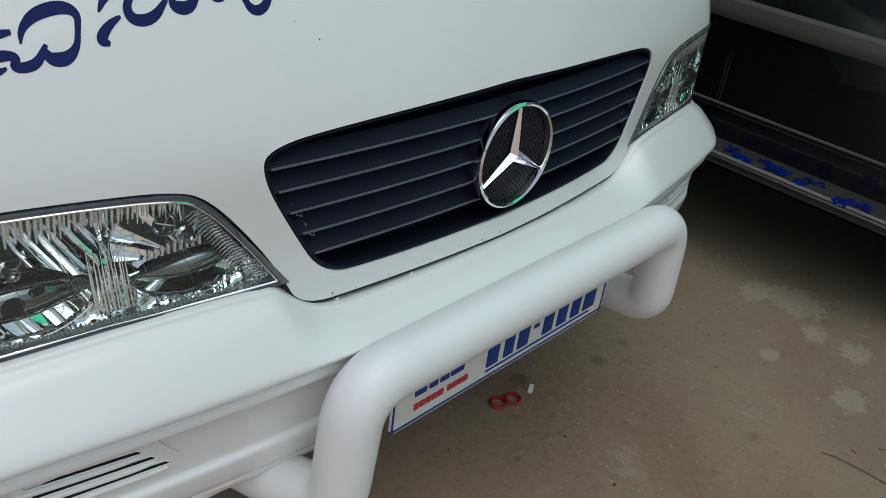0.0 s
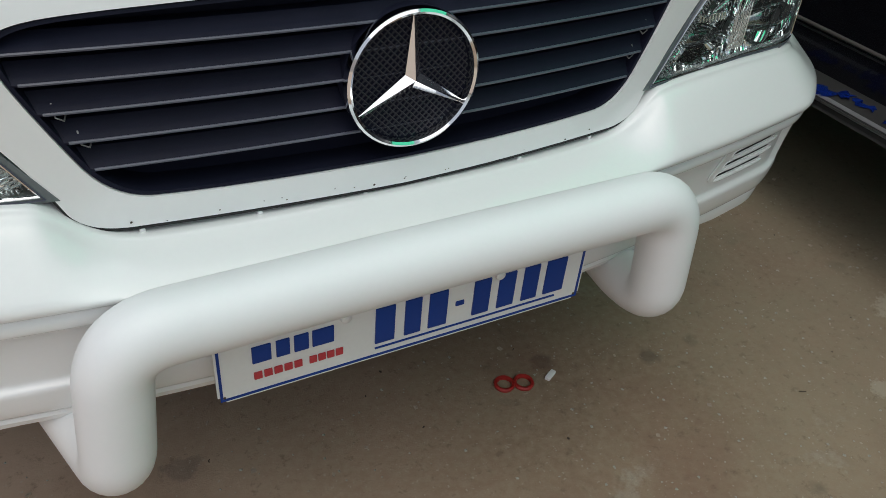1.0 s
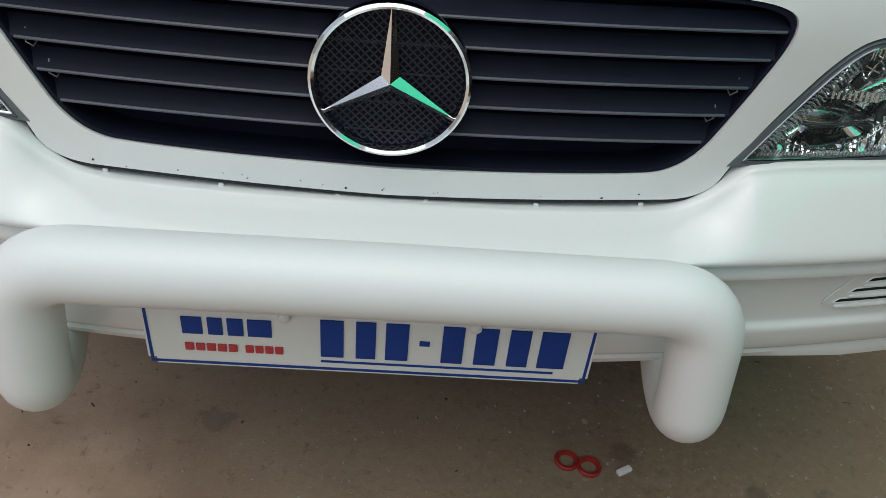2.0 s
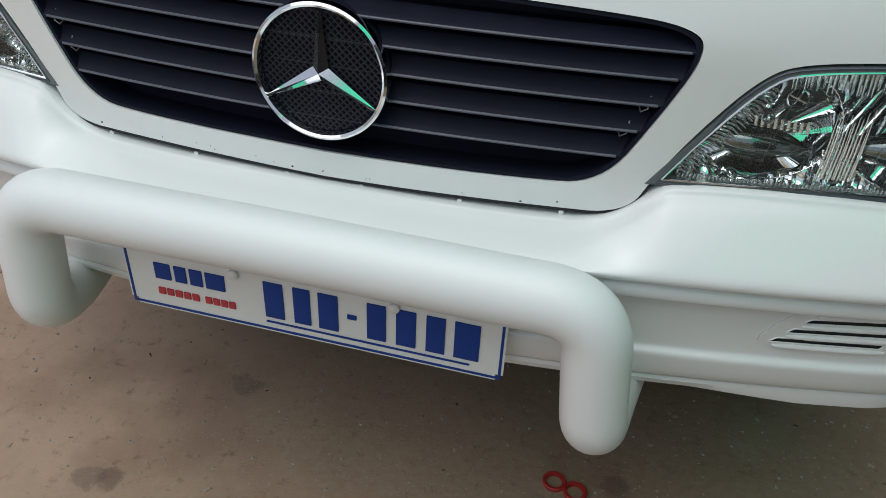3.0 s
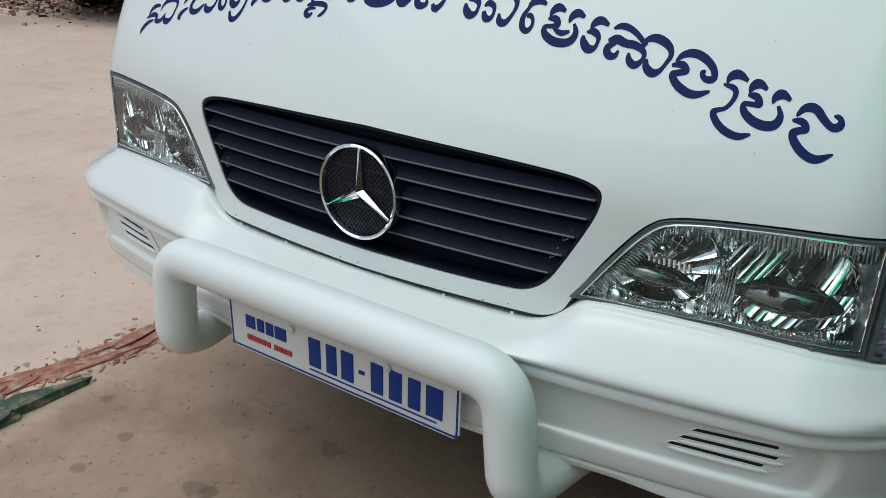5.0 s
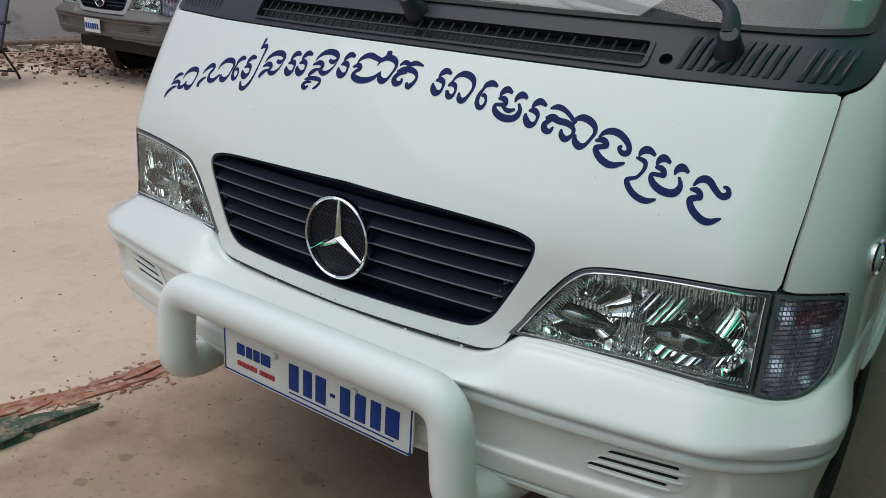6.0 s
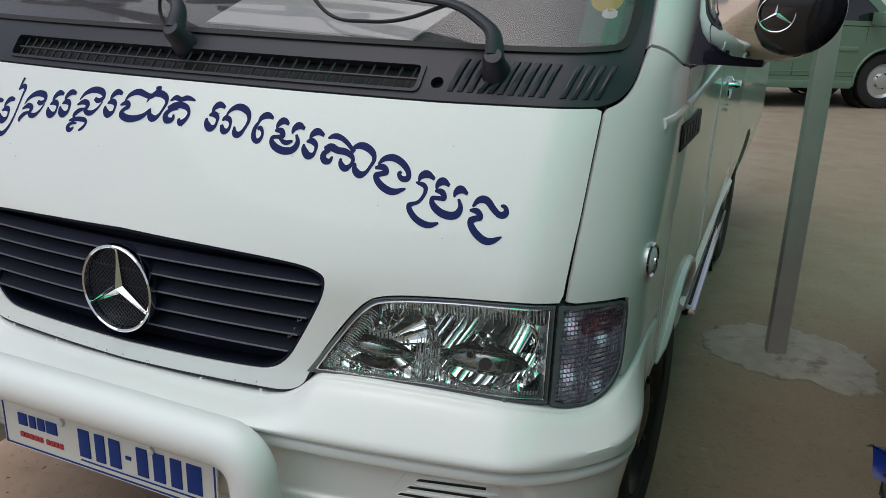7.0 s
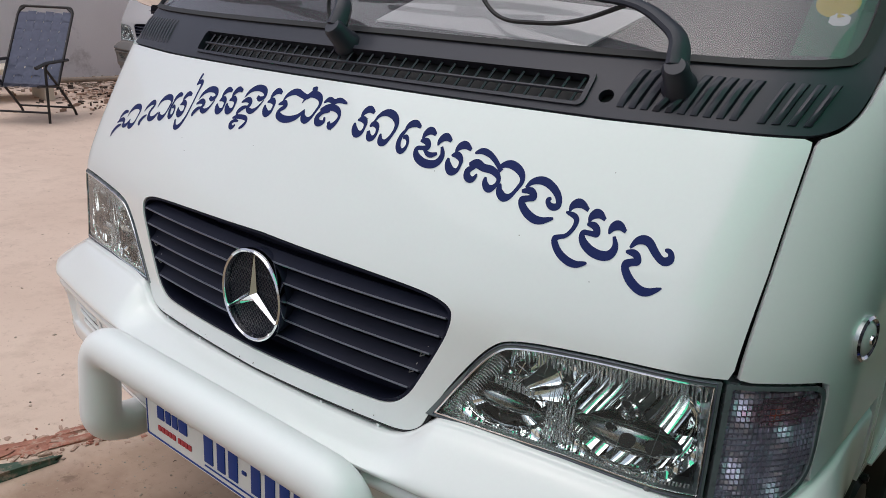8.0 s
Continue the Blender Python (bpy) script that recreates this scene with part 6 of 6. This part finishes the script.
# ---- small things on the ground ----
def folding_chair(at, turn):
    ob = thing("folding_chair", "reclining folding chair with blue-grey woven webbing", "chair", at, turn)
    for sx in (-0.27, 0.27):
        part("back_rail", tube(bent([(sx, 0.12, 0.30), (sx, -0.36, 1.00), (sx * 0.8, -0.38, 1.04)], 0.05), 0.013, 10), DARKSTEEL, ob)
        part("front_leg", tube(bent([(sx, 0.33, 0.0), (sx, 0.33, 0.30), (sx, 0.33, 0.52), (sx, 0.28, 0.55)], 0.05), 0.013, 10), DARKSTEEL, ob)
        part("rear_leg", tube(bent([(sx, 0.32, 0.50), (sx, 0.06, 0.30), (sx, -0.22, 0.06), (sx, -0.26, 0.0)], 0.06), 0.013, 10), DARKSTEEL, ob)
        part("armrest", tube([(sx, 0.52, 0.53), (sx, 0.30, 0.56), (sx, -0.16, 0.56)], 0.018, 8, None, True, (1.0, 0.6)), DARKSTEEL, ob)
        part("seat_rail", tube([(sx, 0.50, 0.36), (sx, 0.10, 0.33)], 0.012, 8), DARKSTEEL, ob)
    part("top_rail", tube(bent([(-0.27, -0.36, 0.99), (-0.25, -0.385, 1.05), (0.25, -0.385, 1.05), (0.27, -0.36, 0.99)], 0.04), 0.013, 10), DARKSTEEL, ob)
    part("cross_bar", tube([(-0.27, -0.19, 0.085), (0.27, -0.19, 0.085)], 0.010, 8), DARKSTEEL, ob)
    part("cross_bar", tube([(-0.27, 0.33, 0.10), (0.27, 0.33, 0.10)], 0.010, 8), DARKSTEEL, ob)
    for k in range(6):
        x = -0.215 + k * 0.086
        part("strap", grid([[(x - 0.0405, 0.115 - 0.475 * t, 0.31 + 0.69 * t + 0.006 * (-1) ** k * math.sin(t * 33)), (x + 0.0405, 0.115 - 0.475 * t, 0.31 + 0.69 * t + 0.006 * (-1) ** k * math.sin(t * 33))] for t in np.linspace(0, 1, 34)]), WEBBING, ob)
    for k in range(8):
        t = 0.07 + k * 0.122
        c = Vector((0, 0.115 - 0.475 * t, 0.31 + 0.69 * t))
        d = Vector((0, -0.475, 0.69)).normalized() * 0.0395
        part("strap", grid([[c - d + Vector((x, 0, 0.006 * math.sin(x * 36 + k * math.pi))), c + d + Vector((x, 0, 0.006 * math.sin(x * 36 + k * math.pi)))] for x in np.linspace(-0.265, 0.265, 24)]), WEBBING, ob)
    for k in range(5):
        y = 0.14 + k * 0.082
        part("strap", grid([[(x, y - 0.034, 0.345), (x, y + 0.034, 0.352)] for x in np.linspace(-0.265, 0.265, 8)]), WEBBING, ob)
    return ob


folding_chair((-7.22, 2.78, 0), 221)

bm = bmesh.new()
box(bm, (-0.9, -0.35, 0.30), (0.9, 0.35, 0.36), None, 0.01)
bench = thing("low_bench", "pale cream low wooden bench by the wall", "bench", (-8.75, 2.66, 0), 80)
part("seat", bm, CREAM, bench)
for sx in (-0.8, 0.8):
    bm = bmesh.new()
    box(bm, (sx - 0.05, -0.30, 0.0), (sx + 0.05, 0.30, 0.30), None, 0.01)
    part("leg", bm, CREAM, bench)


def chunk(rng, size, cuts=1, rough=0.0):
    """A broken lump of brick, stone or mortar."""
    bm = bmesh.new()
    bmesh.ops.create_cube(bm, size=1.0)
    bmesh.ops.subdivide_edges(bm, edges=bm.edges[:], cuts=cuts, use_grid_fill=True)
    seed = Vector((rng.uniform(0, 50), rng.uniform(0, 50), rng.uniform(0, 50)))
    for v in bm.verts:
        c = v.co.copy()
        if rough:
            c *= 1.0 - 0.16 * (c.x ** 2 + c.y ** 2 + c.z ** 2)
            c += noise.noise_vector(c * 2.6 + seed) * rough
            v.co = Vector([q * s for q, s in zip(c, size)])
        else:
            v.co = Vector([q * s * rng.uniform(0.72, 1.12) for q, s in zip(c, size)])
    low = min(v.co.z for v in bm.verts)
    for v in bm.verts:
        v.co.z -= low + 0.004
    return bm


def edging(y):
    """Where the broken brick edging runs."""
    return -1.112 - 0.22 * max(0.0, 0.38 - y) - 0.03 * max(0.0, y - 0.4)


rng = random.Random(11)
for k in range(40):
    y = -0.85 + 1.75 * (k // 2) / 19 + rng.uniform(-0.03, 0.03)
    size = (rng.uniform(0.022, 0.050), rng.uniform(0.10, 0.24), rng.uniform(0.012, 0.024))
    ob = part("brick", chunk(rng, size, 5, 0.17), BRICK, None, sharp=24)
    ob.matrix_world = pose(edging(y) + (0.022 if k % 2 else -0.022) + rng.uniform(-0.012, 0.012), y, -0.004, rng.uniform(-2, 2), rng.uniform(-9, 9), rng.uniform(-7, 7) - (13 if y < 0.35 else -2))
    tagged(ob, "flaking broken red brick sunk in the ground edge", "brick", "broken brick edging")
for k in range(3):
    bm = chunk(rng, (0.115 if k else 0.075, 0.25, 0.032), 6, 0.14)
    if k == 0:
        # the end of the kerb is broken off to a tip
        for v in bm.verts:
            t = max(0.0, min(1.0, (v.co.y + 0.06) / 0.16))
            v.co.x = v.co.x * (1 - 0.75 * t) + 0.030 * t
            v.co.z *= 1 - 0.35 * t
    ob = part("kerb_piece", bm, GREENCURB, None, sharp=40)
    ob.matrix_world = pose(-1.078 - 0.018 * k, 0.012 - 0.205 * k, 0, 0, rng.uniform(-3, 3), rng.uniform(-4, 4))
    tagged(ob, "chipped green painted kerb piece", "kerb", "green kerb pieces")
bm = bmesh.new()
for k in range(620):
    b = chunk(rng, [rng.choice((0.006, 0.009, 0.013, 0.022)) * rng.uniform(0.7, 1.3) * q for q in (1, 1.5, 0.32)], 2, 0.35)
    y = rng.uniform(-0.9, 1.0)
    b.transform(pose(edging(y) + 0.012 + rng.gauss(0, 0.055), y, 0.002, 0, 0, rng.uniform(0, 360)))
    me = bpy.data.meshes.new("crumb")
    b.to_mesh(me)
    b.free()
    bm.from_mesh(me)
    bpy.data.meshes.remove(me)
tagged(part("mortar_crumbs", bm, MORTAR, None, sharp=30), "sandy mortar crumbs between the broken bricks", "rubble", kind="stuff")
bm = bmesh.new()
for k in range(260):
    y = rng.uniform(-0.9, 1.1)
    b = chunk(rng, [rng.choice((0.004, 0.006, 0.009, 0.014)) * rng.uniform(0.8, 1.2) * q for q in (1, 1.3, 0.6)], 2, 0.3)
    m = pose(edging(y) + 0.02 + rng.gauss(0, 0.07), y, 0, 0, 0, rng.uniform(0, 360))
    me = bpy.data.meshes.new("crumb")
    b.transform(m)
    b.to_mesh(me)
    b.free()
    bm.from_mesh(me)
    bpy.data.meshes.remove(me)
tagged(part("brick_crumbs", bm, BRICK, None, smooth=False), "brick crumbs scattered along the broken edging", "rubble", kind="stuff")

bm = bmesh.new()
for k in range(1300):
    b = chunk(rng, [rng.uniform(0.012, 0.05) * q for q in (1, 1.3, 0.7)])
    b.transform(pose(-10.35 + abs(rng.gauss(0, 0.5)), rng.uniform(0.5, 7.5), 0, 0, 0, rng.uniform(0, 360)))
    me = bpy.data.meshes.new("crumb")
    b.to_mesh(me)
    b.free()
    bm.from_mesh(me)
    bpy.data.meshes.remove(me)
tagged(part("rubble", bm, STONE, None, smooth=False), "grey rubble heaped along the foot of the wall", "rubble", kind="stuff")
pipe = part("pipe", tube([(-9.85, 1.8, 0.05), (-9.72, 3.6, 0.06), (-9.65, 6.4, 0.05)], 0.035, 10), STONE, None)
tagged(pipe, "grey pipe lying along the wall", "pipe")

bm, litter = bmesh.new(), bmesh.new()
for k in range(1000):
    x, y = rng.gauss(-8.0, 0.75), rng.gauss(4.5, 0.55)
    b = chunk(rng, [rng.choice((0.012, 0.018, 0.03, 0.055)) * rng.uniform(0.7, 1.3) * q for q in (1, 1.4, 0.6)])
    b.transform(pose(x, y, 0, 0, 0, rng.uniform(0, 360)))
    me = bpy.data.meshes.new("crumb")
    b.to_mesh(me)
    b.free()
    (litter if k % 3 == 0 else bm).from_mesh(me)
    bpy.data.meshes.remove(me)
tagged(part("dirt_clods", bm, MORTAR, None, smooth=False), "brown clods of earth and broken stone before the silver minibus", "rubble", kind="stuff")
tagged(part("leaf_litter", litter, TWIG, None, smooth=False), "dark leaf litter and chips among the clods", "litter", kind="stuff")

# red rubber rings and a scrap under the bumper
bm = bmesh.new()
for k in range(130):
    x = rng.uniform(-3.2, 1.4)
    b = chunk(rng, [rng.choice((0.0018, 0.0025, 0.003, 0.0065)) * q * rng.uniform(0.8, 1.3) for q in (1, 1.6, 0.5)], 2, 0.3)
    b.transform(pose(x, rng.uniform(-0.5, 1.2 if x < -0.95 else 0.45), 0.0025, 0, 0, rng.uniform(0, 360)))
    me = bpy.data.meshes.new("crumb")
    b.to_mesh(me)
    b.free()
    bm.from_mesh(me)
    bpy.data.meshes.remove(me)
tagged(part("dark_chips", bm, TWIG, None), "dark chips and dry leaf bits on the ground", "grit", kind="stuff")
rings = thing("rubber_rings", "two joined red rubber rings on the concrete", "ring", (0.365, 0.237, 0))
for k, (x, y) in enumerate(((-0.021, 0.006), (0.024, -0.008))):
    part("ring", lathe([(0.0165, 0.001), (0.0185, 0.0), (0.0245, 0.0005), (0.0255, 0.006), (0.023, 0.010), (0.018, 0.009), (0.0165, 0.001)], 28, Matrix.Translation((x * 0.88, y * 0.88, 0)) @ Matrix.Scale(0.88, 4)), REDRUBBER, rings)
bm = bmesh.new()
box(bm, (-0.015, -0.006, 0.0), (0.015, 0.006, 0.008), pose(0.450, 0.225, 0, 0, 0, 28), 0.003)
tagged(part("paper_scrap", bm, PAPER, None), "small crumpled white scrap on the concrete", "litter")

for k in range(22):
    x, y = rng.uniform(-0.9, 1.5), rng.uniform(-0.55, 0.75)
    L, a = rng.uniform(0.006, 0.020), rng.uniform(0, 6.28)
    p = [(x, y, 0.002), (x + L * 0.5 * math.cos(a) + rng.uniform(-0.004, 0.004), y + L * 0.5 * math.sin(a), 0.005), (x + L * math.cos(a + 0.3), y + L * math.sin(a + 0.3), 0.002)]
    tagged(part("twig", tube(p, rng.uniform(0.0005, 0.0013), 5), TWIG, None), "short dark twig on the ground", "twig", "twigs on the ground")
tagged(part("wire", tube([(0.846, -0.36, 0.002), (0.853, -0.39, 0.006), (0.863, -0.45, 0.005), (0.870, -0.54, 0.002)], 0.0010, 5), TWIG, None), "thin dark wire lying on the concrete", "wire")
bm = bmesh.new()
for k in range(800):
    b = chunk(rng, [rng.uniform(0.003, 0.010) * q for q in (1, 1.3, 0.7)])
    x = rng.uniform(-8.5, 1.6)
    b.transform(pose(x, rng.uniform(-0.6, 3.5 if x < -1.1 else 0.9), 0, 0, 0, rng.uniform(0, 360)))
    me = bpy.data.meshes.new("crumb")
    b.to_mesh(me)
    b.free()
    bm.from_mesh(me)
    bpy.data.meshes.remove(me)
tagged(part("pebbles", bm, STONE, None, smooth=False), "small pebbles and grit on the ground", "grit", kind="stuff")

bm = bmesh.new()
for k in range(1500):
    size = rng.choice((0.0012, 0.0018, 0.0026, 0.0040))
    c = Vector((rng.uniform(-1.0, 1.6), rng.uniform(-0.6, 0.9), 0))
    a = rng.uniform(0, 6.28)
    base = [bm.verts.new(c + Vector((size * rng.uniform(0.6, 1.3) * math.cos(a + b), size * rng.uniform(0.6, 1.3) * math.sin(a + b), 0.0002))) for b in (0, 1.6, 3.2, 4.8)]
    top = bm.verts.new(c + Vector((0, 0, size * rng.uniform(0.5, 0.9))))
    for q in range(4):
        bm.faces.new([base[q], base[(q + 1) % 4], top])
tagged(part("grit", bm, PALECONC, None, smooth=False), "pale crumbs of concrete grit on the ground", "grit", kind="stuff")
